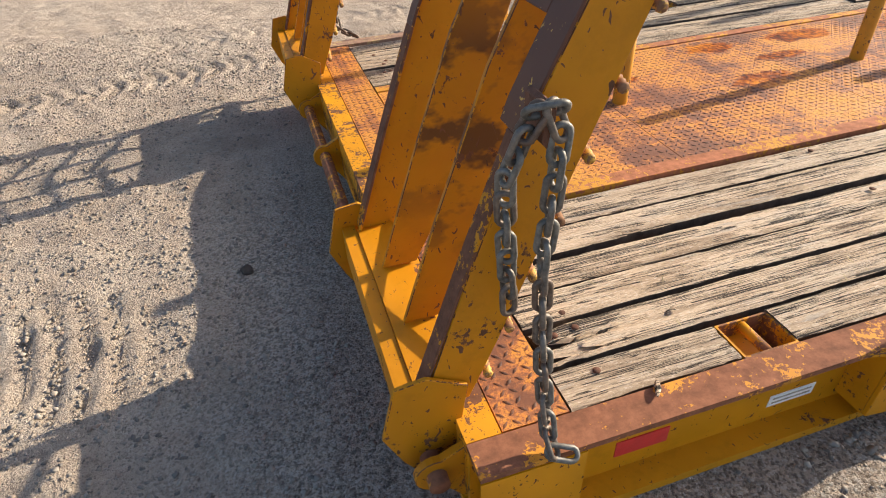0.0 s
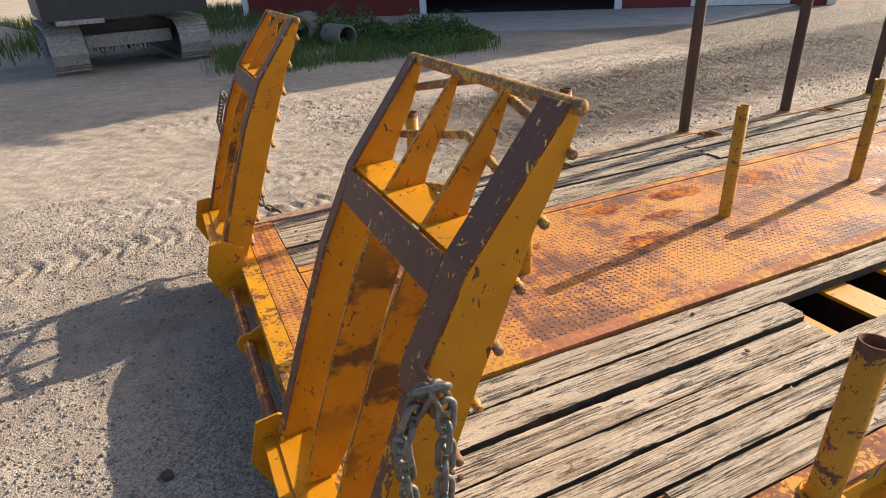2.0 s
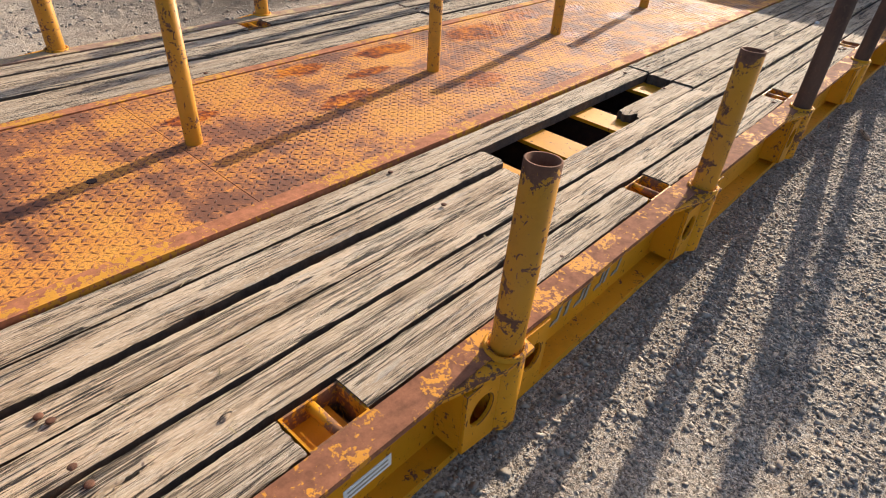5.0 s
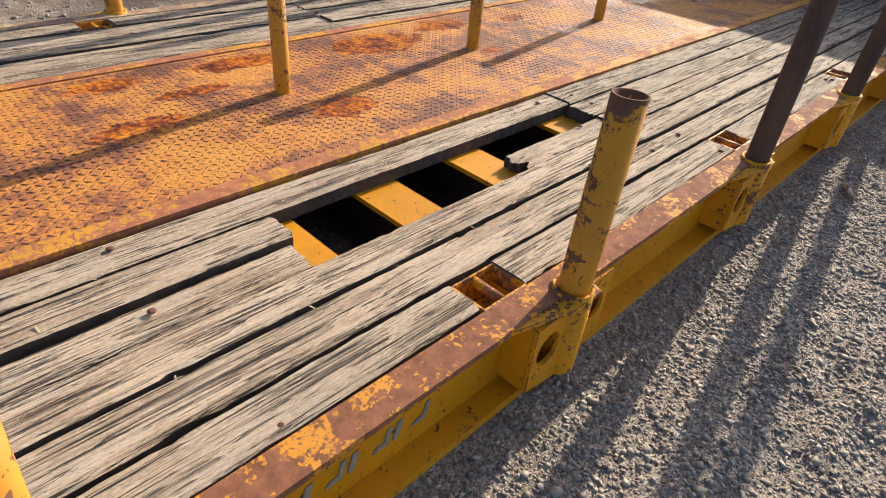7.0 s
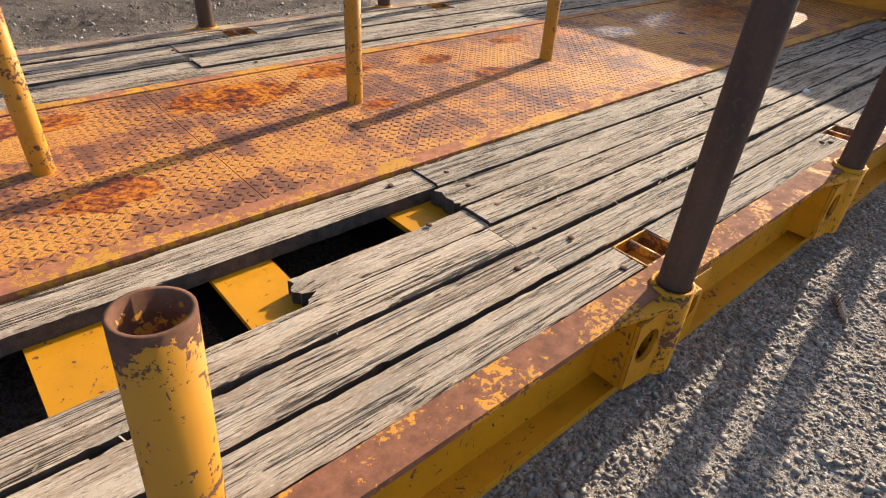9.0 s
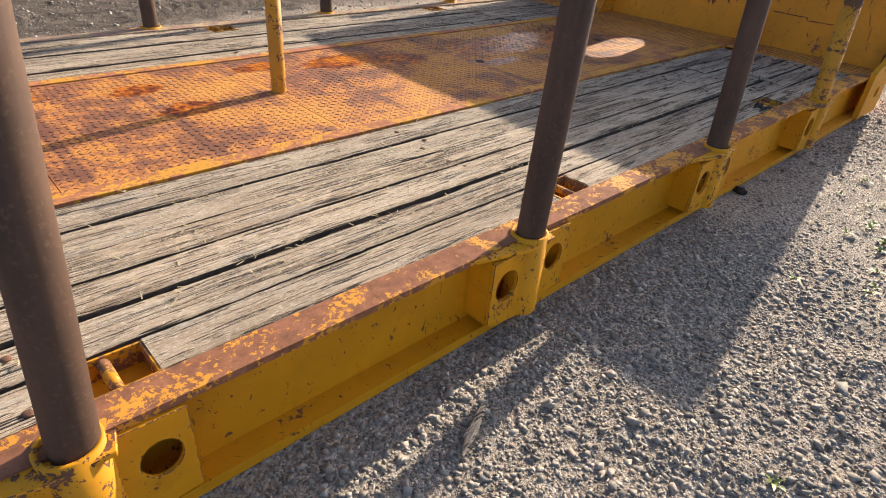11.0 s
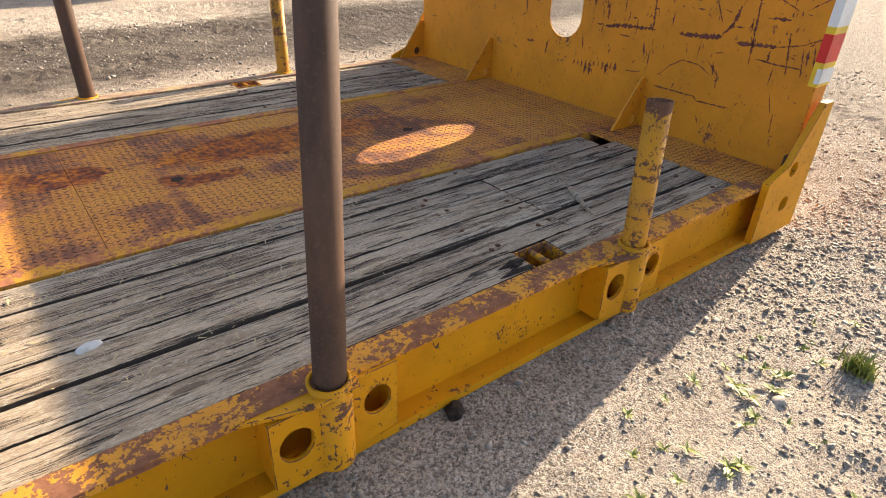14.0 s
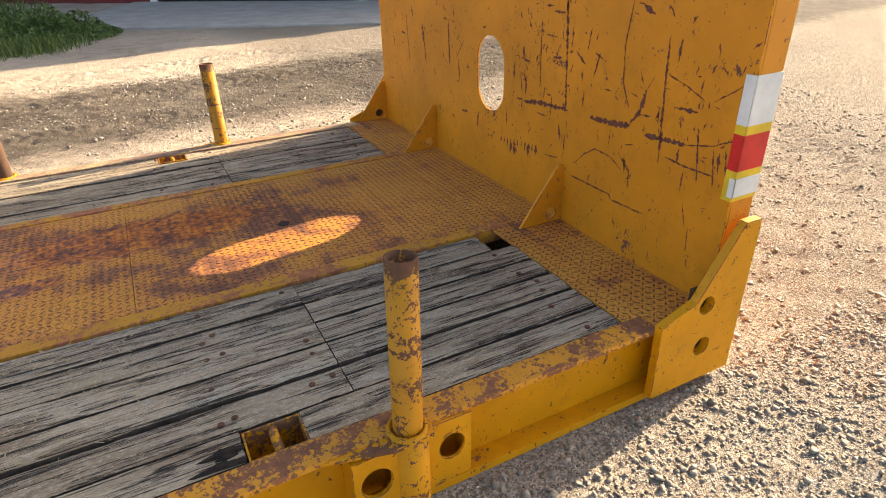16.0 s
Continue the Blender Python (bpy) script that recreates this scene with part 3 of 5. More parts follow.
# centre plate with its edge strips and end plates
def sheet(name, x0, x1, y0, y1, z, material, label=""):
    """A steel plate, slightly dished, that carries its stains."""
    nx_, ny_ = max(2, int((x1 - x0) / 0.025)), max(2, int((y1 - y0) / 0.025))
    bm = bmesh.new()
    rows = []
    for i in range(nx_ + 1):
        row = []
        for j in range(ny_ + 1):
            x, y = x0 + (x1 - x0) * i / nx_, y0 + (y1 - y0) * j / ny_
            rim = min(1, min(i, nx_ - i, j, ny_ - j) / 4)
            v = bm.verts.new((x, y, z + rim * 0.0018 * noise.noise((x * 2.5, y * 2.5, 7))))
            row.append(v)
        rows.append(row)
    for i in range(nx_):
        for j in range(ny_):
            f = bm.faces.new((rows[i][j], rows[i + 1][j], rows[i + 1][j + 1], rows[i][j + 1]))
            f.smooth = True
    rim = [r[0] for r in rows] + rows[-1][1:] + [r[-1] for r in rows[-2::-1]] + rows[0][-2:0:-1]
    low = [bm.verts.new((v.co.x, v.co.y, z - 0.012)) for v in rim]
    rim = [bm.verts.new(v.co) for v in rim]
    for k in range(len(rim)):
        l = (k + 1) % len(rim)
        bm.faces.new((rim[l], rim[k], low[k], low[l]))
    return part(name, bm, material, deck, label)


def quick_mesh(name, co, faces_per, idx, material, parent=None, label=""):
    """A mesh from arrays: vertices, corners a face, and the corner indices."""
    me = bpy.data.meshes.new(name)
    n, m = len(co), len(idx) // faces_per
    me.vertices.add(n)
    me.vertices.foreach_set("co", np.asarray(co, np.float32).ravel())
    me.loops.add(len(idx))
    me.loops.foreach_set("vertex_index", np.asarray(idx, np.int32))
    me.polygons.add(m)
    me.polygons.foreach_set("loop_start", np.arange(0, len(idx), faces_per, dtype=np.int32))
    me.update(calc_edges=True)
    me.validate()
    me.materials.append(material)
    ob = new(name, me)
    if parent is not None:
        ob.parent = parent
    if label:
        ob["label"] = label
    return ob


def tread(x0, x1, y0, y1, z, parent, material, pitch=0.029):
    """Raised lozenge lugs of checker plate, turned left and right in turn."""
    xs, ys = np.arange(x0 + 0.012, x1 - 0.008, pitch), np.arange(y0 + 0.014, y1 - 0.01, pitch)
    I, J = np.meshgrid(np.arange(len(xs)), np.arange(len(ys)), indexing="ij")
    cx, cy = xs[I].ravel(), ys[J].ravel()
    sgn = np.where((I + J).ravel() % 2 == 0, 1.0, -1.0)
    rng = np.random.RandomState(int(abs(x0 * 100)) + 5)
    keep = rng.rand(len(cx)) > 0.04
    cx, cy, sgn = cx[keep], cy[keep], sgn[keep]
    ang = sgn * math.pi / 4
    c, s = np.cos(ang), np.sin(ang)
    L, Wd = 0.0165, 0.0060
    hgt = 0.0030 * rng.uniform(0.6, 1.0, len(cx))
    base = [(-L, 0, 0), (0, -Wd, 0), (L, 0, 0), (0, Wd, 0), (-L * 0.45, 0, 1), (L * 0.45, 0, 1)]
    co = np.zeros((len(cx), 6, 3))
    for k, (u, v, w) in enumerate(base):
        co[:, k, 0] = cx + u * c - v * s
        co[:, k, 1] = cy + u * s + v * c
        co[:, k, 2] = z - 0.0012 + w * (hgt + 0.0012)
    tri = np.array([0, 1, 4, 1, 5, 4, 1, 2, 5, 2, 3, 5, 3, 4, 5, 3, 0, 4])
    idx = (np.arange(len(cx))[:, None] * 6 + tri[None]).ravel()
    ob = quick_mesh("tread_pattern", co.reshape(-1, 3), 3, idx, material, parent)
    ob["kind"] = "stuff"
    return ob


SEAMS = [-1.03, -0.066, 1.01, 1.86, 2.75, 3.78, 4.70, 5.61, 6.73, 7.12]
for a, c in zip(SEAMS, SEAMS[1:]):
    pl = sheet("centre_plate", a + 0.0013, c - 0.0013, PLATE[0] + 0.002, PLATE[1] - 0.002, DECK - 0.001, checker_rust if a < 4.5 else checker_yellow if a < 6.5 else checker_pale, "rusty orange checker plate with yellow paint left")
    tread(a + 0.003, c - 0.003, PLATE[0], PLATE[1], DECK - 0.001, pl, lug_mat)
part("plate_support", boxes((-1.03, 7.12, PLATE[0] - 0.01, PLATE[1] + 0.01, 0.24, DECK - 0.014)), rust_dark, deck)
# discs for the drain holes; the dark inside a hole is put into their colour
for hx, hy, hr in ((5.07, 1.50, 0.026), (6.29, 1.52, 0.028), (-0.42, 1.52, 0.018)):
    part("drain_hole", prism(circle(hx, hy, hr, 20), "z", DECK - 0.004, DECK + 0.002, bev=0.001), shade_brown, deck)
part("edge_strip", boxes((-1.03, 7.2, 0.945, PLATE[0] - 0.004, 0.25, DECK + 0.004)), strip_paint, deck, "rust-brown edge strip with yellow paint left")
part("edge_strip", boxes((-1.03, 7.2, PLATE[1] + 0.004, 2.205, 0.05, DECK + 0.004)), strip_paint, deck, "rust-brown edge strip with yellow paint left")
for a, c in ((0.095, 1.30), (1.305, 2.20), (2.205, Y_FAR - 0.095)):
    pl = sheet("end_plate", -1.205, -1.036, a, c, DECK - 0.001, checker_rust, "rusty orange checker plate")
    tread(-1.205, -1.036, a, c, DECK - 0.001, pl, lug_mat)
part("end_beam", boxes((X0, -1.21, 0.0 + 0.09, Y_FAR - 0.09, 0.10, DECK + 0.003), b=0.004), yellow_worn, deck, "yellow end beam with rust patches")
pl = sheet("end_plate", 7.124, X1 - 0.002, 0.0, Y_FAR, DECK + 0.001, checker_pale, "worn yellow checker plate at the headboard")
tread(7.124, X1, 0.0, Y_FAR, DECK + 0.001, pl, lug_mat)


def plank(x0, x1, y0, y1, seed, top=DECK, thick=0.056, ragged=(0.0, 0.0)):
    """One weathered board: worn, bitten edges, a slightly cupped top and torn ends."""
    rng = random.Random(seed)
    n, m = max(4, int((x1 - x0) / 0.018)), 10
    gap = (rng.uniform(0.005, 0.012), rng.uniform(0.005, 0.010)) if x0 < 2.0 else (rng.uniform(0.005, 0.008), rng.uniform(0.005, 0.008))
    bow = (rng.uniform(-0.004, 0.006), rng.uniform(-0.004, 0.006)) if x0 < 2.0 else (0.0, 0.0)
    bm = bmesh.new()
    lift = rng.uniform(-0.010, 0.006) if x0 < 2.0 else rng.uniform(-0.005, 0.003)
    tilt = rng.uniform(-0.004, 0.004)
    grid = []
    for i in range(n + 1):
        u = i / n
        x = x0 + (x1 - x0) * u
        row = []
        inset = []
        for k in (0, 1):
            sd = seed * 3.1 + 9 * k
            e = gap[k] + bow[k] * math.sin(math.pi * u) + 0.004 * noise.noise((x * 2.2, sd, 0)) + 0.003 * noise.noise((x * 16, sd, 3)) + 0.0016 * noise.noise((x * 55, sd, 5))
            e += 0.030 * max(0.0, noise.noise((x * 4.5, sd, 7)) - 0.42) + 0.02 * max(0.0, noise.noise((x * 13, sd, 8)) - 0.40)
            inset.append(min(0.020 if x0 < 2.0 else 0.009, max(0.0015, e)))
        for j in range(m + 1):
            v = (0, 0.05, 0.14, 0.26, 0.38, 0.5, 0.62, 0.74, 0.86, 0.95, 1)[j]
            y = y0 + inset[0] + (y1 - y0 - inset[0] - inset[1]) * v
            side = min(v, 1 - v)
            z = top + lift + tilt * (u - 0.5) - 0.005 * (1 - min(1, side / 0.07)) ** 2
            z += 0.0012 * noise.noise((x * 3, y * 60 + seed, 2)) + 0.0007 * noise.noise((x * 14, y * 160, seed))
            z -= 0.012 * max(0, noise.noise((x * 5, seed * 2.7, v * 2)) - 0.38) * (0.3 + 2 * abs(v - 0.5))
            a = x0 + ragged[0] * abs(noise.noise((y * 45, seed, 4))) * 1.6
            b = x1 - ragged[1] * abs(noise.noise((y * 45, seed, 8))) * 1.6
            if ragged[0] > 0.03:
                z -= 0.014 * max(0, 1 - (x - a) / 0.12) * (0.5 + noise.noise((x * 40, y * 90, seed)))
            row.append(bm.verts.new((a + (b - a) * u, y, z)))
        grid.append(row)
    for i in range(n):
        for j in range(m):
            bm.faces.new((grid[i][j], grid[i + 1][j], grid[i + 1][j + 1], grid[i][j + 1])).smooth = True
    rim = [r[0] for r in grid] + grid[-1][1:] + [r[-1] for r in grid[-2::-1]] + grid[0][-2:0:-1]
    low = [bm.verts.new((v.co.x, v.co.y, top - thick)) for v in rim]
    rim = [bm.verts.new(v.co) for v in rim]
    # sides take the dark colour that deepens the gaps
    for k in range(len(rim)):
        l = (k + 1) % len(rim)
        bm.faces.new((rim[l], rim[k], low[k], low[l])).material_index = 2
    ob = link("plank", bm, wood if x0 < 2.1 and y0 < 1.5 else dirty_wood, deck)
    ob.data.materials.append(grime_gap_shade)
    return ob


# near side boards, from the rail inwards; pockets interrupt the first row
NEAR_ROWS = [0.090, 0.228, 0.368, 0.505, 0.640, 0.785, 0.942]
POCKETS = [-0.545, 1.005, 2.53, 4.035, 5.835]
PW = 0.166
seed = 1


def row_of(ends, y0, y1, ragged=()):
    global seed
    for k, (a, b) in enumerate(ends):
        plank(a, b - 0.004, y0, y1, seed, ragged=ragged[k] if k < len(ragged) else (0, 0))
        seed += 1


cuts = [-1.03] + [v for p in POCKETS for v in (p, p + PW)] + [7.122]
row_of([(cuts[i], cuts[i + 1]) for i in range(0, len(cuts), 2)], NEAR_ROWS[0], NEAR_ROWS[1], [(0, 0.01)] * 5)
row_of([(-1.03, 2.32), (2.32, 6.177), (6.177, 7.122)], NEAR_ROWS[1], NEAR_ROWS[2], [(0.15, 0)])
row_of([(-1.03, 2.30), (2.30, 6.177), (6.177, 7.122)], NEAR_ROWS[2], NEAR_ROWS[3])
row_of([(-1.03, 0.80), (1.71, 2.33), (2.33, 6.177), (6.177, 7.122)], NEAR_ROWS[3], NEAR_ROWS[4], [(0, 0.012), (0.05, 0)])
row_of([(-1.03, 0.83), (2.32, 6.177), (6.177, 7.122)], NEAR_ROWS[4], NEAR_ROWS[5], [(0, 0.03), (0.03, 0)])
row_of([(-1.03, 2.36), (2.36, 6.177), (6.177, 7.02)], NEAR_ROWS[5], NEAR_ROWS[6])
FAR_ROWS = [2.210, 2.352, 2.495, 2.638, 2.782, 2.928]
for a, b in zip(FAR_ROWS[:-2], FAR_ROWS[1:-1]):
    row_of([(-1.03, 2.2), (2.2, 6.177), (6.177, 7.122)], a, b)
row_of([(cuts[i], cuts[i + 1]) for i in range(0, len(cuts), 2)], FAR_ROWS[-2], FAR_ROWS[-1])


def pocket(x, y0, y1):
    t = 0.006
    z0, z1 = 0.20, DECK - 0.003
    p = part("lashing_pocket", boxes((x, x + PW, y0, y0 + t, z0, z1), (x, x + PW, y1 - t, y1, z0, z1), (x, x + t, y0 + t, y1 - t, z0, z1), (x + PW - t, x + PW, y0 + t, y1 - t, z0, z1), (x, x + PW, y0, y1, z0 - t, z0), b=0.001), pocket_paint, deck, "rusty yellow steel lashing pocket")
    bm = tube(bmesh.new(), [(x + PW / 2, y0 + t, DECK - 0.02), (x + PW / 2, y1 - t, DECK - 0.02)], 0.014, 10)
    part("lashing_bar", bm, pocket_paint, p, smooth=True)


for px in POCKETS:
    pocket(px, 0.092, 0.214)
    pocket(px, 2.806, 2.926)


def stake_bracket(x, y, s):
    """Welded socket on the rail: sleeve, collar and two plates with holes. s points inwards."""
    bm = bmesh.new()
    pipe(bm, x, y, 0.045, DECK + 0.012, 0.058, 0.010)
    br = part("stake_bracket", bm, yellow_worn, deck, smooth=False)
    left = prism([(x - 0.18, 0.062), (x - 0.06, 0.04), (x + 0.02, 0.04), (x + 0.02, 0.295), (x - 0.18, 0.285)], "y", y - s * 0.032, y - s * 0.018, [circle(x - 0.112, 0.185, 0.047, 20, 1.12)])
    part("bracket_plate", left, yellow_paint, br)
    right = prism([(x + 0.03, 0.04), (x + 0.20, 0.055), (x + 0.20, 0.292), (x + 0.03, 0.295)], "y", y - s * 0.012, y + s * 0.0, [circle(x + 0.135, 0.185, 0.042, 20, 1.15)])
    part("bracket_plate", right, yellow_paint, br)
    ya, yb = sorted((y - s * 0.018, y + s * 0.069))
    part("bracket_side", boxes((x - 0.18, x - 0.168, ya, yb, 0.06, 0.286)), yellow_paint, br)
    ya, yb = sorted((y + s * 0.001, y + s * 0.069))
    part("bracket_side", boxes((x + 0.188, x + 0.20, ya, yb, 0.05, 0.29)), yellow_paint, br)
    cap = prism([(x - 0.26, y), (x - 0.06, y - s * 0.055), (x + 0.06, y - s * 0.055), (x + 0.075, y)], "z", DECK - 0.016, DECK - 0.002, bev=0.002)
    part("bracket_cap", cap, yellow_worn, br)


for sx in STAKES:
    stake_bracket(sx, 0.0, 1)
    stake_bracket(sx, Y_FAR, -1)


def stake(x, y, top, material, r=0.0435, lean=(0, 0), label="", base=DECK - 0.1, band=None):
    bm = bmesh.new()
    pipe(bm, 0, 0, 0, top - base, r, 0.006)
    ob = link("stake_post", bm, material)
    ob.matrix_world = pose(x, y, base, lean[0], lean[1], 0)
    tagged(ob, label, "post", "stake posts on the deck")
    return ob


LEAN = [(-0.9, 4.2), (-0.5, 3.6), (-1.0, 4.6), (0.8, 1.6), (-3.8, 4.0), (-3.4, 2.7)]
SHORT, TALL = "short chipped yellow pipe stake standing in a rail socket", "tall brown rusted pipe stake standing in a rail socket"
for k, sx in enumerate(STAKES):
    short = k in (0, 1, 5)
    stake(sx, 0.0, 0.835 if short else 2.1, post_paint if short else pipe_brown, label=SHORT if short else TALL, lean=LEAN[k])
    stake(sx, Y_FAR, 0.835 if short else 2.1, post_paint if short else pipe_brown, label=SHORT if short else TALL)
for cx in (-0.005, 1.376, 2.555, 3.80):
    stake(cx, 1.578, 0.958, mid_post_paint, r=0.034, label="slim chipped yellow pipe stake standing through the checker plate")

# ---- headboard ----
OVAL = [(1.53 + 0.13 * math.cos(2 * math.pi * i / 32), 0.883 + (0.06 if math.sin(2 * math.pi * i / 32) > 0 else -0.06) + 0.13 * math.sin(2 * math.pi * i / 32)) for i in range(32)]
WALL_TOP = DECK + 1.40
head = part("headboard", prism([(0.02, 0.002), (3.0, 0.002), (3.0, WALL_TOP), (0.02, WALL_TOP)], "x", X1, X1 + 0.012, [OVAL], bev=0.002), wall_paint, deck, "scratched yellow steel headboard with an oval hole")
for dims in ((X1 + 0.0125, X1 + 0.115, 0.02, 0.032, 0.002, WALL_TOP), (X1 + 0.0125, X1 + 0.115, 2.988, 3.0, 0.002, WALL_TOP), (X1 + 0.0125, X1 + 0.115, 0.0325, 2.9875, WALL_TOP - 0.012, WALL_TOP), (X1 + 0.0125, X1 + 0.115, 0.0325, 2.9875, 0.004, 0.016)):
    part("rim_plate", boxes(dims, b=0.002), wall_paint, head)
for gy_ in (0.89, 2.17, 3.0):
    g = prism([(X1 - 0.23, DECK), (X1, DECK), (X1, DECK + 0.275), (X1 - 0.03, DECK + 0.275)], "y", gy_ - 0.008, gy_ + 0.008, [circle(X1 - 0.06, DECK + 0.045, 0.03, 12)])
    part("gusset", g, wall_paint, head)
for yy in (-0.028, 3.04):
    cp = prism([(7.18, 0.03), (7.575, 0.03), (7.575, 0.655), (7.50, 0.655), (7.33, 0.39), (7.18, 0.335)], "y", yy - 0.006, yy + 0.028 if yy < 0 else yy + 0.006, [circle(7.385, 0.365, 0.035), circle(7.40, 0.185, 0.038)])
    plate = part("corner_plate", cp, yellow_paint, head)
    # added dark sheet that stands for the shade inside the holes
    back = (0.0015, 0.006) if yy < 0 else (3.026, 3.031)
    part("hole_lining", boxes((7.33, 7.45, *back, 0.12, 0.43), b=0.0), shade_brown, plate, "added dark backing for the shaded hollow behind the holes")

# scrapes in the headboard's paint, laid a hair proud of it
def stroke(bm, pts, w, rng):
    """A ragged stroke on the headboard's face through (y, z) points."""
    fine = []
    for (y0_, z0_), (y1_, z1_) in zip(pts, pts[1:]):
        n = max(2, int(math.hypot(y1_ - y0_, z1_ - z0_) / 0.008))
        fine += [(y0_ + (y1_ - y0_) * i / n, z0_ + (z1_ - z0_) * i / n) for i in range(n)]
    fine.append(pts[-1])
    left, right = [], []
    for i, (y, z) in enumerate(fine):
        a, c = fine[max(i - 1, 0)], fine[min(i + 1, len(fine) - 1)]
        d = Vector((c[0] - a[0], c[1] - a[1]))
        d = d.normalized() if d.length else Vector((1, 0))
        taper = min(1, (i + 0.3) / 3, (len(fine) - 0.7 - i) / 3)
        ww = w * max(0.08, taper) * rng.choice((0.35, 0.6, 1.0, 1.0, 1.3))
        jit = rng.uniform(-0.4, 0.4) * w
        left.append(bm.verts.new((X1 - 0.0012, y - d.y * (ww + jit), z + d.x * (ww + jit))))
        right.append(bm.verts.new((X1 - 0.0012, y + d.y * (ww - jit), z - d.x * (ww - jit))))
    for i in range(len(fine) - 1):
        bm.faces.new((left[i], left[i + 1], right[i + 1], right[i]))


def clear_of_oval(y, z):
    return ((y - 1.53) / 0.17) ** 2 + ((z - 0.883) / 0.23) ** 2 > 1


rng = random.Random(11)
bm = bmesh.new()


def scrape(w, *pts):
    stroke(bm, pts, w * 0.9, rng)


scrape(0.007, (0.932, 1.279), (0.915, 1.071), (0.901, 0.84))
scrape(0.011, (1.22, 0.807), (1.073, 0.825), (0.88, 0.836))
scrape(0.006, (0.883, 1.181), (0.886, 1.098))
scrape(0.004, (1.101, 1.19), (1.094, 0.894))
scrape(0.003, (0.559, 1.304), (0.58, 1.145), (0.567, 1.008), (0.521, 0.916))
scrape(0.012, (0.741, 0.838), (0.615, 0.841), (0.507, 0.859))
scrape(0.009, (0.512, 0.866), (0.463, 0.928), (0.447, 1.009))
scrape(0.005, (0.372, 1.206), (0.363, 1.018), (0.344, 0.755))
scrape(0.012, (0.428, 0.842), (0.335, 0.848), (0.231, 0.857))
scrape(0.003, (0.231, 0.857), (0.125, 0.882), (0.03, 0.93))
scrape(0.004, (0.319, 0.789), (0.215, 0.78), (0.098, 0.782))
scrape(0.004, (0.193, 0.923), (0.164, 0.74))
scrape(0.004, (0.119, 0.871), (0.096, 0.743))
scrape(0.004, (0.074, 0.89), (0.053, 0.784))
scrape(0.009, (0.294, 0.975), (0.206, 0.979))
scrape(0.0025, (0.363, 1.078), (0.274, 1.055), (0.183, 1.018))
scrape(0.003, (0.154, 1.022), (0.07, 1.081), (0.03, 1.115))
scrape(0.003, (0.817, 0.607), (0.756, 0.672), (0.688, 0.714), (0.594, 0.708), (0.526, 0.672))
scrape(0.004, (0.554, 0.739), (0.484, 0.677), (0.48, 0.609))
scrape(0.004, (0.832, 0.551), (0.58, 0.548), (0.565, 0.528), (0.381, 0.534))
scrape(0.01, (0.511, 1.295), (0.451, 1.262))
scrape(0.008, (0.389, 1.294), (0.367, 1.264))
scrape(0.006, (0.543, 0.458), (0.524, 0.412))
scrape(0.004, (0.71, 1.1), (0.74, 0.999))
scrape(0.006, (0.855, 1.087), (0.793, 1.043))
scrape(0.006, (1.256, 1.007), (1.171, 0.993))
scrape(0.004, (1.037, 0.591), (0.935, 0.602))
scrape(0.01, (1.832, 0.625), (1.761, 0.634))
scrape(0.014, (2.32, 1.05), (2.30, 0.93))
scrape(0.006, (2.30, 0.95), (2.28, 0.82))
scrape(0.008, (1.98, 1.10), (1.97, 0.86))
scrape(0.003, (1.90, 0.90), (1.80, 1.02))
scrape(0.004, (2.55, 1.1), (2.53, 0.8))
# a row of short upright gouges
for k in range(11):
    y = 1.10 + 0.031 * k
    z = 0.622 - 0.004 * k
    scrape(rng.uniform(0.007, 0.014), (y, z), (y + 0.004, z - rng.uniform(0.03, 0.085)))
for k in range(300):
    y, z = rng.uniform(0.05, 2.95), rng.gauss(0.98, 0.24)
    if k % 3:
        y = rng.choice((0.1, 0.2, 0.36, 0.52, 0.90, 0.93, 1.1, 1.2, 1.95, 2.3)) + rng.gauss(0, 0.06)
    if not (DECK + 0.1 < z < WALL_TOP - 0.03 and 0.04 < y < 2.96 and clear_of_oval(y, z)):
        continue
    up = rng.random() < 0.68
    ln = rng.uniform(0.008, 0.10) * (1 if rng.random() < 0.35 else 0.35)
    end = (y + rng.gauss(0, 0.012), z + ln) if up else (y + ln, z + rng.gauss(0, 0.008))
    if clear_of_oval(*end):
        stroke(bm, [(y, z), end], rng.uniform(0.002, 0.0075), rng)
bmesh.ops.recalc_face_normals(bm, faces=bm.faces)
part("scrape", bm, scrape_rust, head, "dark rusty scrapes through yellow paint")["kind"] = "stuff"
for z0, z1, mt in ((0.975, 1.13, white_paint), (0.945, 0.975, yellow_tape), (0.825, 0.945, red_tape), (0.72, 0.825, yellow_tape), (0.735, 0.80, white_paint)):
    proud = 0.004 if mt is not white_paint or z1 > 1 else 0.006
    y_in = 0.055 if mt is not white_paint or z1 > 1 else 0.035
    part("marking_tape", boxes((X1 - proud + 0.001, X1 + 0.117, 0.02 - proud, 0.02, z0, z1), (X1 - proud, X1 - 0.0005, 0.02 - proud, y_in, z0, z1), b=0.0), mt, head)

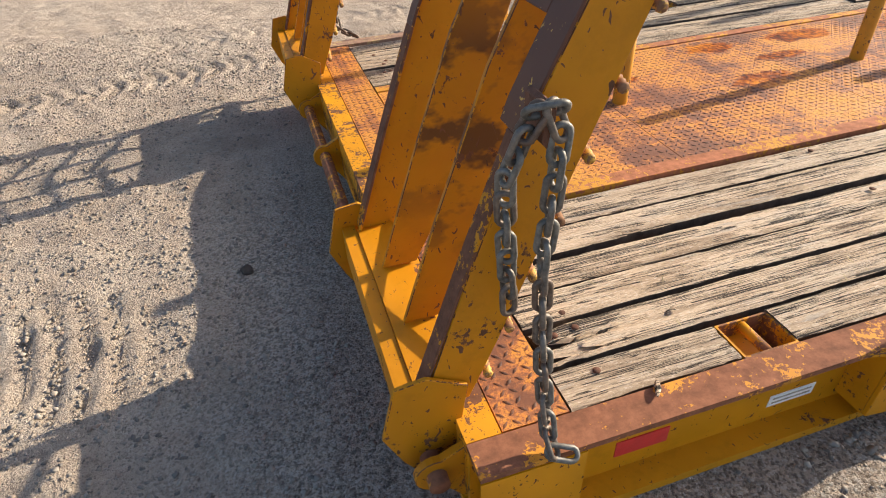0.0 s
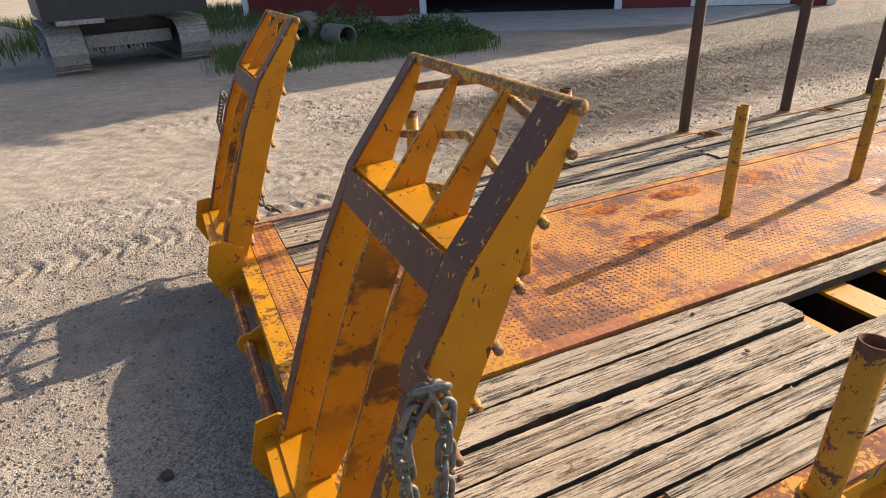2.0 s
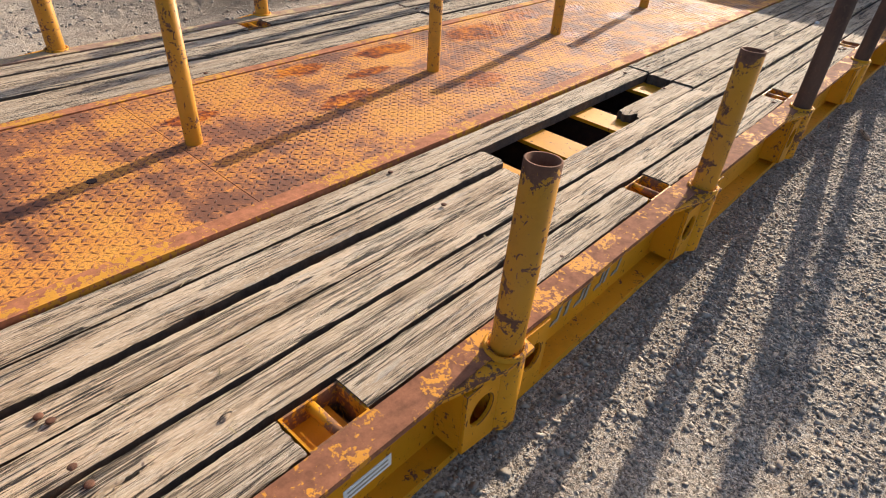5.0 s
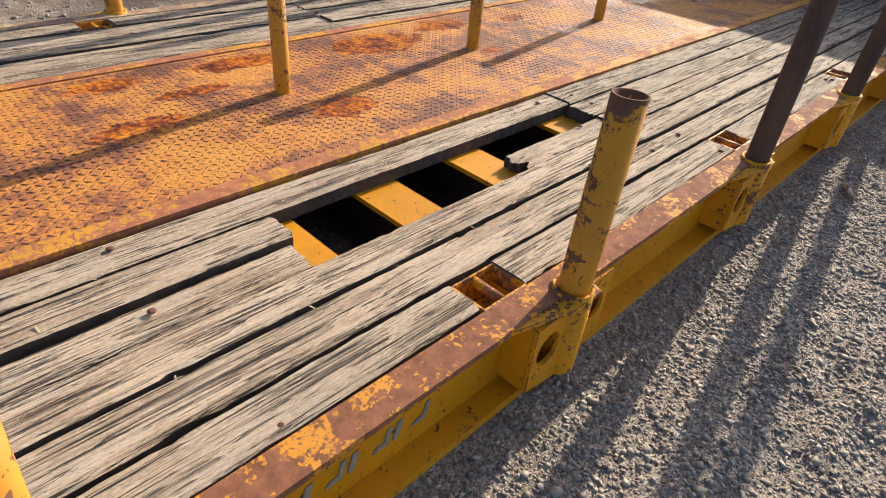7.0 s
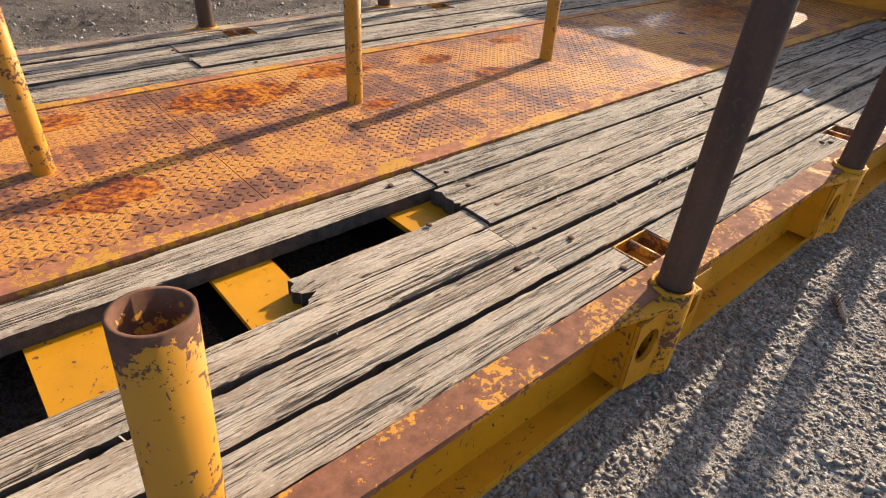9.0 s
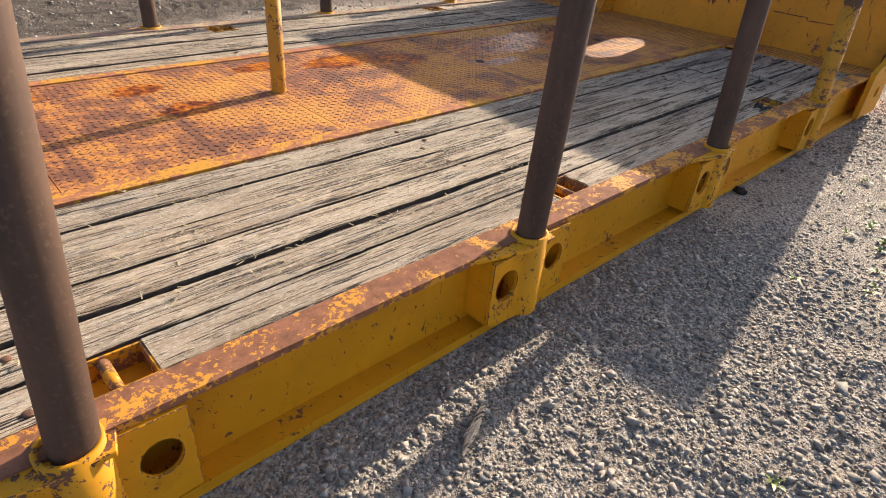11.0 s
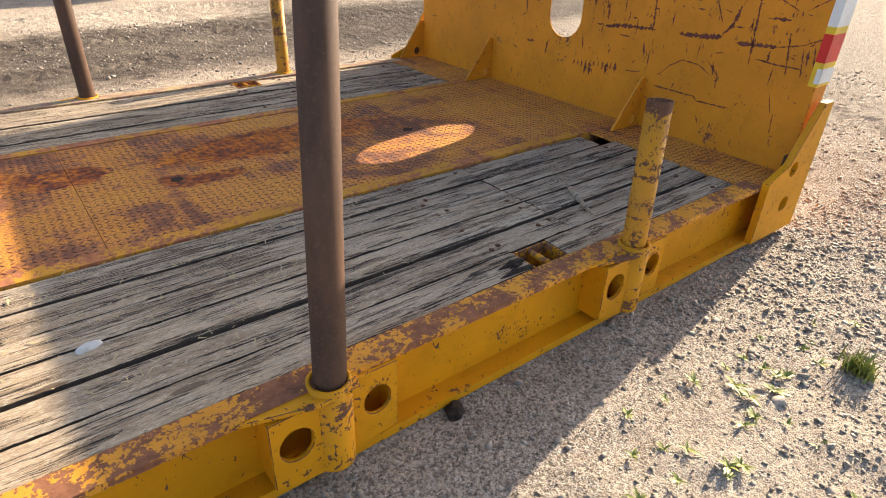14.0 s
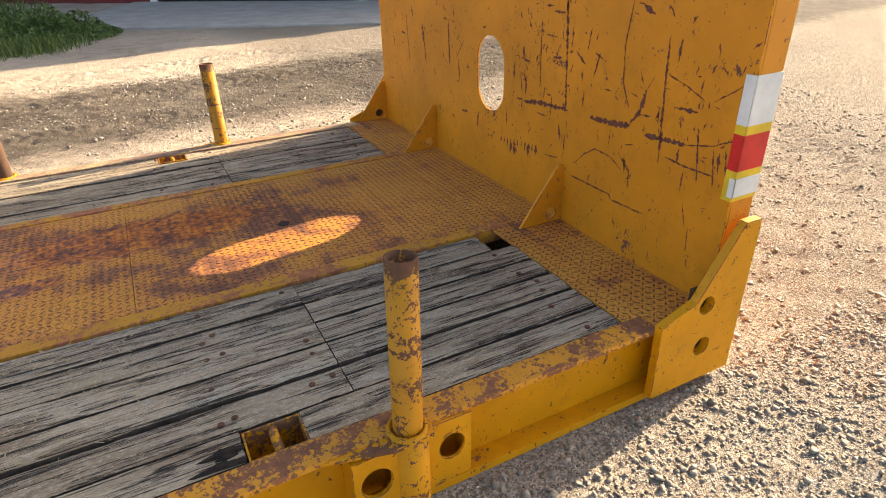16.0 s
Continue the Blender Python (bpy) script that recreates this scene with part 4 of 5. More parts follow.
# ---- ramps ----
RIB = [(-1.36, 0.40), (-1.249, 0.73), (-1.134, 1.038), (-1.028, 1.252), (-0.818, 1.522), (-0.793, 1.512), (-0.838, 1.393), (-0.888, 1.301), (-0.988, 1.046), (-1.041, 0.913), (-1.187, 0.521), (-1.255, 0.359), (-1.30, 0.36)]
RIB_IN = [(-1.345, 0.41), (-1.235, 0.73), (-1.12, 1.038), (-1.013, 1.25), (-0.815, 1.508), (-0.800, 1.502), (-0.838, 1.393), (-0.888, 1.301), (-0.988, 1.046), (-1.041, 0.913), (-1.187, 0.521), (-1.245, 0.41)]
LUG = [(-1.47, 0.31), (-1.43, 0.465), (-1.357, 0.475), (-1.262, 0.42), (-1.285, 0.26), (-1.31, 0.165), (-1.345, 0.137), (-1.39, 0.14), (-1.43, 0.21)]
HINGE = (-1.365, 0.20)
BACK = [Vector((-1.235, 0, 0.40)), Vector((-0.888, 0, 1.301)), Vector((-0.795, 0, 1.512))]


def on_back(d):
    """A point d metres up the back edge of a rib."""
    a = (BACK[1] - BACK[0]).length
    if d < a:
        return BACK[0].lerp(BACK[1], d / a)
    return BACK[1].lerp(BACK[2], (d - a) / (BACK[2] - BACK[1]).length)


def rebar(pts, r=0.0105, step=0.006):
    """A ribbed round bar along points."""
    pts = [Vector(p) for p in pts]
    path, radii = [], []
    for a, c in zip(pts, pts[1:]):
        n = max(2, int((c - a).length / step))
        for i in range(n):
            path.append(a.lerp(c, i / n))
            radii.append(r * (1.10 if len(radii) % 2 else 0.90))
    path.append(pts[-1])
    radii.append(r)
    return tube(bmesh.new(), path, r, 8, radii=radii)


def strip(path, y0, y1, out=0.008):
    """A flat bar bent along a path in x and z, laid against its -x side."""
    outer = []
    for i, (x, z) in enumerate(path):
        a, c = path[max(i - 1, 0)], path[min(i + 1, len(path) - 1)]
        d = Vector((c[0] - a[0], c[1] - a[1])).normalized()
        outer.append((x - d.y * out, z + d.x * out))
    return prism(outer + path[::-1], "y", y0, y1, bev=0.002)


def ramp(y0, hook_side):
    """A loading ramp stood upright on its hinge: four ribs, a kinked top, cleat bars, lugs."""
    wide = 0.73
    r = part("ramp", boxes((-1.375, -1.262, y0 + 0.032, y0 + wide - 0.032, 0.393, 0.405)), ramp_paint, deck, "yellow steel loading ramp folded upright")
    part("toe_plate", boxes((-1.418, -1.377, y0 + 0.002, y0 + wide - 0.002, 0.27, 0.40)), ramp_paint, r)
    for k, yy in enumerate((0.0, 0.235, 0.47, 0.70)):
        outer = k in (0, 3)
        rib = part("rib", prism(RIB if outer else RIB_IN, "y", y0 + yy, y0 + yy + (0.03 if outer else 0.014)), ramp_paint if outer else rib_paint, r)
        if outer:
            a, c = (y0, y0 + 0.05) if k == 0 else (y0 + wide - 0.05, y0 + wide)
            part("flange", strip([(-1.362, 0.405), (-1.249, 0.73), (-1.15, 0.995)], a, c), flange_worn, rib, "rust-worn yellow flange")
            a, c = (y0, y0 + 0.085) if k == 0 else (y0 + wide - 0.05, y0 + wide)
            part("flange", strip([(-1.15, 0.995), (-1.134, 1.038), (-1.028, 1.252), (-0.818, 1.522)], a, c), brown_paint, rib, "brown worn flange")
            yl = y0 - 0.014 if k == 0 else y0 + wide + 0.002
            part("hinge_lug", prism(LUG, "y", yl, yl + 0.012), ramp_paint, r)
    part("cross_plate", strip([(-1.069, 1.168), (-1.031, 1.246)], y0 + 0.086, y0 + wide - 0.051, 0.008), brown_paint, r, "brown worn cross plate")
    part("shelf_plate", boxes((-1.022, -0.91, y0 + 0.031, y0 + wide - 0.031, 1.240, 1.250)), ramp_paint, r)
    part("top_bar", rebar([(-0.806, y0 - 0.016, 1.517), (-0.812, y0 + wide + 0.010, 1.515)], 0.0145), bar_paint, r, "ribbed bar with worn yellow paint", smooth=True)
    d = 0.03
    while d < 1.16:
        apex = on_back(min(d + 0.085, 1.2)) + Vector((0.012, 0, 0))
        lo = on_back(d) + Vector((0.012, 0, 0))
        pts = [(lo.x, y0 - 0.011, lo.z), (apex.x, y0 + wide * 0.5, apex.z), (lo.x, y0 + wide + 0.011, lo.z)]
        part("cleat", rebar(pts), bar_paint, r, smooth=True)
        d += 0.135
    return r


ramp(0.175, -1)
ramp(2.38, 1)
part("hinge_shaft", tube(bmesh.new(), [(HINGE[0], 0.075, HINGE[1]), (HINGE[0], 3.17, HINGE[1])], 0.026, 18), rail_rust, deck, "rusty hinge shaft with yellow paint remnants", smooth=True)


def hinge_ear(y, t=0.022):
    ear = [(X0 + 0.01, 0.285), (X0 + 0.01, 0.06)] + [(HINGE[0] - 0.052 * math.sin(a), HINGE[1] - 0.052 * math.cos(a)) for a in np.linspace(-0.3, math.pi + 0.25, 12)]
    part("hinge_ear", prism(ear, "y", y, y + t), ramp_paint, deck)


for ey in (0.105, 0.925, 1.78, 2.33, 3.125):
    hinge_ear(ey)
part("corner_gusset", boxes((X0, -1.04, -0.004, 0.0, 0.02, DECK - 0.02)), yellow_paint, deck)


# ---- chains ----
def chain(points, label, pitch=0.043, bar=0.0063):
    """A slack chain: links turned by quarters along a path."""
    pts = [Vector(p) for p in points]
    segs = [(a, c, (c - a).length) for a, c in zip(pts, pts[1:])]
    total = sum(s[2] for s in segs)

    def at(d):
        for a, c, l in segs:
            if d <= l:
                return a.lerp(c, d / l)
            d -= l
        return segs[-1][1].copy()

    thing = tagged(empty("chain", pts[0]), label, "chain", "ramp chains")
    ring = []
    for i in range(16):
        a = 2 * math.pi * i / 16
        ring.append(Vector((0.015 * math.sin(a), 0, (pitch / 2 - 0.0087 + bar) * (1 if math.cos(a) > 0 else -1) + 0.015 * math.cos(a))))
    bm = tube(bmesh.new(), ring, bar, 8, closed=True)
    me = bpy.data.meshes.new("link")
    bm.to_mesh(me)
    bm.free()
    me.materials.append(chain_steel)
    me.shade_smooth()
    n = int(total / pitch)
    for k in range(n):
        p, q = at(k * pitch), at((k + 1) * pitch)
        o = new("link", me)
        quat = (q - p).to_track_quat("Z", "X")
        m = Matrix.Translation((p + q) / 2 - pts[0]) @ quat.to_matrix().to_4x4() @ pose(0, 0, 0, 0, 0, 45 + 90 * (k % 2) + 9 * math.sin(k * 2.3))
        o.parent = thing
        o.matrix_local = m
    return thing


part("chain_hook", prism([(-1.150, 1.02), (-1.132, 1.0), (-1.128, 1.08), (-1.14, 1.092), (-1.150, 1.085)], "y", 0.10, 0.175), rust_dark, deck, "rusty welded hook plate")
chain([(-1.184, 0.13, 0.655), (-1.192, 0.135, 0.80), (-1.200, 0.13, 0.95), (-1.175, 0.115, 1.035), (-1.142, 0.108, 1.094), (-1.118, 0.10, 1.04), (-1.13, 0.09, 0.92), (-1.142, 0.085, 0.80), (-1.136, 0.075, 0.62), (-1.128, 0.06, 0.45), (-1.128, 0.02, 0.345), (-1.125, -0.012, 0.322), (-1.10, -0.016, 0.322), (-1.06, -0.010, 0.322)], "grey steel chain hung over the ramp hook")
chain([(-1.18, 3.16, 0.62), (-1.20, 3.16, 0.92), (-1.145, 3.155, 1.085), (-1.10, 3.16, 0.95), (-1.05, 3.10, 0.36), (-0.95, 3.02, 0.322)], "grey steel chain hung over the ramp hook")

# ---- small things on the deck ----
def nail(x, y, r=0.011):
    bm = bmesh.new()
    bmesh.ops.create_uvsphere(bm, u_segments=10, v_segments=5, radius=r)
    bmesh.ops.scale(bm, vec=(1, 1, 0.35), verts=bm.verts)
    bmesh.ops.translate(bm, vec=(x, y, DECK + 0.0005), verts=bm.verts)
    part("bolt_head", bm, rust_dark, deck, smooth=True)


rng = random.Random(5)
for rows in (NEAR_ROWS, FAR_ROWS):
    for a, c in zip(rows, rows[1:]):
        for bx in (-0.93, 0.42, 2.20, 2.44, 3.92, 5.80, 6.10, 6.98):
            if rng.random() < 0.75:
                nail(bx + rng.uniform(-0.03, 0.03), (a + c) / 2 + rng.uniform(-0.04, 0.04))
                if rng.random() < 0.4:
                    nail(bx + rng.uniform(0.03, 0.06), (a + c) / 2 + rng.uniform(-0.04, 0.04))


def splinter_bundle(x0, x1, y0, y1):
    """Charred slivers side by side, torn to different lengths."""
    bm = bmesh.new()
    rng = random.Random(17)
    y = y0
    while y < y1:
        w = rng.uniform(0.006, 0.014)
        a = x0 - rng.uniform(0.0, 0.08)
        z = DECK + rng.uniform(-0.008, 0.006)
        pts = [(a, y, z - 0.006), (a + 0.05, y + rng.uniform(-0.003, 0.003), z), ((a + x1) / 2, y, z + 0.002), (x1, y, z - rng.uniform(0.0, 0.01))]
        tube(bm, pts, w, 6, radii=[w * 0.2, w * 0.7, w, w * 0.9])
        y += w * 1.3
    return bm


def splinter(name, a, c, r, material, label, z=DECK + 0.004):
    bm = bmesh.new()
    A, C = Vector((*a, z)), Vector((*c, z + 0.004))
    pts = [A.lerp(C, i / 6) + Vector((0.004 * noise.noise((i * 1.7, r * 99, 0)), 0.004 * noise.noise((i, 5, r * 50)), 0)) for i in range(7)]
    tube(bm, pts, r, 6, radii=[r * k for k in (0.4, 0.9, 1, 1.1, 0.9, 0.7, 0.3)])
    return tagged(link(name, bm, material), label, "stick")


splinter("wood_splinter", (6.449, 0.515), (6.30, 0.245), 0.011, wood, "dark splintered stick lying on the planks", DECK + 0.008)
splinter("stick", (3.375, -0.215), (3.21, -0.30), 0.013, wood, "pale broken stick lying on the gravel", 0.012)
splinter("stick", (3.33, -0.245), (3.25, -0.262), 0.008, wood, "pale broken stick lying on the gravel", 0.014)
splinter("rail_peg", (-0.80, 0.098), (-0.83, 0.055), 0.008, wood, "short weathered peg lying on the rail", DECK + 0.010)

def lump(name, x, y, z, sx, sy, sz, material, label, category, turn=0.0, seed_=1):
    """A small rough lump, flattened where it lies."""
    bm = bmesh.new()
    bmesh.ops.create_icosphere(bm, subdivisions=3, radius=1)
    for v in bm.verts:
        k = 1 + 0.28 * noise.noise(v.co * 1.7 + Vector((seed_ * 7, 0, 0))) + 0.10 * noise.noise(v.co * 5 + Vector((0, seed_ * 3, 0)))
        v.co = Vector((v.co.x * sx, v.co.y * sy, max(v.co.z, -0.55) * sz)) * k
    ob = link(name, bm, material, smooth=True)
    ob.matrix_world = pose(x, y, z + 0.5 * sz, 0, 0, turn)
    return tagged(ob, label, category)


lump("pebble", 4.546, 0.484, DECK - 0.003, 0.034, 0.016, 0.013, pebble_white, "small white pebble lying on the planks", "pebble", 10, 2)
lump("wood_chip", -0.62, 0.30, DECK - 0.003, 0.020, 0.009, 0.007, wood, "pale wood chip lying on the planks", "wood chip", 30, 3)
lump("dirt_clod", -1.78, 1.34, -0.008, 0.024, 0.030, 0.016, grime_gap_shade, "dark earth clod lying on the yard", "clod", 20, 5)
lump("dirt_clod", 5.40, -0.03, -0.008, 0.04, 0.03, 0.018, char_black, "black tarry clod lying beside the deck", "clod", 50, 6)
# a burnt board end by the last lashing pocket
part("charred_end", splinter_bundle(5.74, 5.83, 0.108, 0.16), char_black, deck, "charred splintered board end")["kind"] = "stuff"

# straw and bark crumbs on the boards
rng = np.random.RandomState(8)
n = 900
cx = rng.uniform(2.4, 5.6, n)
cy = rng.uniform(0.1, 0.93, n) ** 1.0
cx[:200] = rng.uniform(-1.0, 7.0, 200)
hole = (cx > 0.75) & (cx < 2.38) & (cy > 0.46) & (cy < 0.82)
cx, cy = cx[~hole & (cy > 0.23)], cy[~hole & (cy > 0.23)]
n = len(cx)
ang, ln, wd = rng.uniform(0, 3.14, n), rng.uniform(0.006, 0.03, n), rng.uniform(0.0008, 0.0022, n)
co = np.zeros((n, 4, 3))
for k, (u, v) in enumerate(((-1, -1), (1, -1), (1, 1), (-1, 1))):
    co[:, k, 0] = cx + np.cos(ang) * u * ln / 2 - np.sin(ang) * v * wd
    co[:, k, 1] = cy + np.sin(ang) * u * ln / 2 + np.cos(ang) * v * wd
    co[:, k, 2] = DECK + 0.0045 + (0.004 * rng.rand(n) if u > 0 else 0)
straw_mat = plain("dry_straw", (0.50, 0.40, 0.22), 0.9)
tagged(quick_mesh("straw_litter", co.reshape(-1, 3), 4, np.arange(n * 4), straw_mat), "dry straw bits scattered over the planks", "litter", kind="stuff")

# decals on the near rail
part("sticker", boxes((-0.54, -0.405, -0.0055, -0.0035, 0.228, 0.268), b=0.0), white_paint, near_rail, "white sticker with unreadable print")
for k in range(2):
    part("printed_bar", boxes((-0.53, -0.415, -0.0065, -0.0055, 0.238 + 0.015 * k, 0.243 + 0.015 * k), b=0.0), grey_letters, near_rail)
part("reflector", boxes((-0.968, -0.828, -0.006, -0.0035, 0.232, 0.286), b=0.001), red_tape, near_rail, "red reflector tape")
part("sticker", boxes((0.33, 0.56, 0.066, 0.069, 0.20, 0.245), b=0.0), white_paint, near_rail, "pale faded sticker")
for k, lx in enumerate((0.36, 0.44, 0.50, 0.56, 0.63, 0.69, 0.75)):
    part("letter_shape", prism([(lx, 0.10), (lx + 0.018, 0.10), (lx + 0.034, 0.155), (lx + 0.016, 0.155)] if k % 2 else [(lx, 0.10), (lx + 0.045, 0.10), (lx + 0.06, 0.155), (lx + 0.046, 0.155), (lx + 0.035, 0.115), (lx + 0.015, 0.115)], "y", 0.066, 0.069, bev=0.0), grey_letters, near_rail)

# ---- loose stones ----
BLOCK = np.array([(x, y, z) for x in (-1, 1) for y in (-1, 1) for z in (-1, 1)]) * 0.72
TRI = np.array([0, 1, 3, 0, 3, 2, 4, 6, 7, 4, 7, 5, 0, 4, 5, 0, 5, 1, 2, 3, 7, 2, 7, 6, 0, 2, 6, 0, 6, 4, 1, 5, 7, 1, 7, 3])


def make_stone_mat():
    m = Mat("loose_stone", 0.9)
    r = m.node("ShaderNodeNewGeometry").outputs["Random Per Island"]
    n = m.noise(m.mapped(world=True), 70, 4, 0.65)
    col = m.ramp(r, [(0.0, (0.18, 0.155, 0.13)), (0.3, (0.29, 0.25, 0.20)), (0.6, (0.38, 0.33, 0.265)), (0.85, (0.47, 0.41, 0.335)), (1.0, (0.36, 0.26, 0.19))])
    col = m.mix(m.ramp(n, [(0.35, 0.5), (0.6, 0.0)]), col, (0.17, 0.15, 0.125))
    return m.done(col, 0.9, m.bump(n, 0.4, 0.003))


loose_stone = make_stone_mat()


def stones(count, x0, x1, y0, y1, smin, smax, seed_, label, avoid=True):
    rng = np.random.RandomState(seed_)
    x, y = rng.uniform(x0, x1, count), rng.uniform(y0, y1, count)
    clump = np.sin(x * 2.1 + 1.3 * np.sin(y * 3)) + np.sin(y * 2.7 + x * 0.9) + rng.normal(0, 0.8, count)
    keep = clump > -1.0
    silty = ((x - 5.7) / 1.2) ** 2 + ((y + 0.9) / 0.5) ** 2 < 1
    keep &= ~silty | (rng.rand(count) < 0.6)
    if avoid:
        keep &= ~((x > -1.47) & (x < 7.6) & (y > -0.02) & (y < 3.1))
    x, y = x[keep], y[keep]
    n = len(x)
    size = smin + (smax - smin) * rng.rand(n) ** 3.2
    z = ground_height(x, y)
    co = BLOCK[None] * (1 + rng.normal(0, 0.34, (n, 8, 3))) * rng.uniform(0.75, 1.15, (n, 8, 1))
    co = co * (size[:, None, None] * np.stack([rng.uniform(0.7, 1.3, n), rng.uniform(0.6, 1.0, n), rng.uniform(0.3, 0.6, n)], 1)[:, None, :])
    a = rng.uniform(0, 6.28, n)
    tilt = rng.normal(0, 0.5, n)
    cz, sz = np.cos(tilt)[:, None], np.sin(tilt)[:, None]
    X, Z = co[..., 0] * cz - co[..., 2] * sz, co[..., 0] * sz + co[..., 2] * cz
    c, s = np.cos(a)[:, None], np.sin(a)[:, None]
    out = np.stack([X * c - co[..., 1] * s + x[:, None], X * s + co[..., 1] * c + y[:, None], Z + z[:, None] + 0.12 * size[:, None]], -1)
    idx = (np.arange(n)[:, None] * 8 + TRI[None]).ravel()
    return tagged(quick_mesh("gravel", out.reshape(-1, 3), 3, idx, loose_stone), label, "gravel", kind="stuff")


stones(60000, -1.0, 9.0, -1.7, 0.0, 0.0024, 0.009, 21, "loose grey crushed gravel beside the deck")
stones(36000, -0.6, 5.2, -1.6, 0.0, 0.003, 0.012, 31, "angular crushed grey stones beside the deck")
stones(24000, -0.8, 8.5, -1.7, 0.0, 0.005, 0.016, 41, "angular crushed grey stones beside the deck")
stones(1100, -1.0, 9.5, -2.0, 0.0, 0.009, 0.024, 22, "larger loose grey stones beside the deck")
stones(40000, -4.2, -1.3, -0.4, 5.0, 0.003, 0.012, 23, "fine loose gravel on the yard")
stones(9000, 0.0, 11.0, 3.2, 7.5, 0.006, 0.022, 24, "coarse loose gravel on the yard road")
stones(9000, 7.5, 12.0, -1.5, 4.0, 0.005, 0.018, 25, "loose gravel behind the headboard")


# ---- weeds ----
weed_leaf = Mat("weed_leaf", 0.5)
weed_leaf.b.inputs["Transmission Weight"].default_value = 0.0
wl_n = weed_leaf.noise(weed_leaf.mapped(world=True), 60, 4, 0.6)
weed_leaf = weed_leaf.done(weed_leaf.ramp(wl_n, [(0.3, (0.14, 0.17, 0.03)), (0.55, (0.28, 0.30, 0.06)), (0.75, (0.46, 0.40, 0.12))]), 0.5)


def leaf_mesh(seed_):
    rng = random.Random(seed_)
    ln, w, up = rng.uniform(0.6, 1.2), rng.uniform(0.05, 0.15), rng.uniform(0.25, 1.25)
    bm = bmesh.new()
    prev = None
    for i in range(6):
        f = i / 5
        r_ = ln * f * math.cos(up * (1 - 0.5 * f))
        z = ln * (math.sin(up) * f - 0.35 * f * f) + 0.06
        ww = w * math.sin(math.pi * min(0.97, f * 0.85 + 0.12))
        v = [bm.verts.new((r_, ww, z)), bm.verts.new((r_, 0, z - ww * 0.3)), bm.verts.new((r_, -ww, z))]
        if prev:
            bm.faces.new((prev[0], v[0], v[1], prev[1]))
            bm.faces.new((prev[1], v[1], v[2], prev[2]))
        prev = v
    me = bpy.data.meshes.new("leaf")
    bm.to_mesh(me)
    bm.free()
    me.materials.append(weed_leaf)
    me.shade_smooth()
    return me


LEAVES = [leaf_mesh(k) for k in range(7)]


def weed(x, y, size, seed_):
    rng = random.Random(seed_)
    w = tagged(empty("weed", (x, y, -0.002)), "small green leafy weed growing in the gravel", "weed", "weeds in the gravel")
    for k in range(rng.randint(11, 20)):
        o = new("leaf", rng.choice(LEAVES))
        o.parent = w
        o.matrix_local = pose(0, 0, 0, 0, 0, rng.uniform(0, 360)) @ Matrix.Diagonal((*[size * rng.uniform(0.35, 0.85)] * 3, 1))
    return w


WEEDS = [(5.99, -0.39), (5.83, -0.36), (5.86, -0.55), (6.09, -0.60), (5.71, -0.47), (5.39, -0.52), (5.48, -0.67), (5.63, -0.71), (6.56, -0.41), (6.82, -0.49), (6.32, -0.58), (6.59, -0.61), (6.2, -0.78), (5.77, -0.90), (3.76, -0.84), (4.99, -0.74), (5.05, -0.89), (6.3, -0.42), (1.15, -0.62), (0.75, -0.85)]
WEEDS += [(5.74, -0.6), (5.61, -0.7), (5.33, -0.67), (5.31, -0.81), (5.11, -0.8), (5.13, -0.71), (5.9, -0.66), (4.93, -0.73), (5.42, -0.73)]
wr = random.Random(77)
WEEDS += [(wr.gauss(6.1, 0.35), wr.gauss(-0.66, 0.14)) for _ in range(26)] + [(wr.uniform(4.3, 8.5), wr.uniform(-1.5, -0.5)) for _ in range(14)]
for k, (wx, wy) in enumerate(WEEDS):
    weed(wx, wy, (0.035, 0.045, 0.06, 0.05)[k % 4] * (0.7 if wx < 3 else 1.0), 40 + k)


def blades(name, places, count, hmin, hmax, spread, material, label, category, seed_):
    """Tufts of grass blades as one mesh."""
    rng = np.random.RandomState(seed_)
    P = np.array(places)
    pick = rng.randint(0, len(P), count)
    base = P[pick] + np.stack([rng.normal(0, spread, count), rng.normal(0, spread, count), np.zeros(count)], 1)
    h = rng.uniform(hmin, hmax, count)
    a, lean = rng.uniform(0, 6.28, count), rng.uniform(0.1, 0.8, count)
    w = h * 0.035 + 0.0008
    co = np.zeros((count, 5, 3))
    for k, (f, side) in enumerate(((0, -1), (0, 1), (0.55, 1), (0.55, -1), (1, 0))):
        r_ = lean * h * f * f
        co[:, k, 0] = base[:, 0] + np.cos(a) * r_ - np.sin(a) * side * w * (1 - f * 0.4)
        co[:, k, 1] = base[:, 1] + np.sin(a) * r_ + np.cos(a) * side * w * (1 - f * 0.4)
        co[:, k, 2] = base[:, 2] + h * f
    idx = (np.arange(count)[:, None] * 5 + np.array([0, 1, 2, 0, 2, 3, 3, 2, 4])[None]).ravel()
    return tagged(quick_mesh(name, co.reshape(-1, 3), 3, idx, material), label, category, kind="stuff")


blades("grass_tuft", [(6.64, -0.73, -0.003), (6.66, -0.70, -0.003)], 260, 0.03, 0.085, 0.018, weed_leaf, "bright green grass tuft in the gravel", "grass", 3)

# ---- the yard behind: apron, barn, machine, verge ----
U = Vector((-0.773, 0.634, 0)).normalized()
BARN = Vector((16.5, 11.2, 0))
BARN_ANGLE = math.degrees(math.atan2(U.y, U.x))
barn = tagged(empty("barn", BARN), "dark red barn with white trim and open bays", "barn")
barn.rotation_euler = (0, 0, radians(BARN_ANGLE))
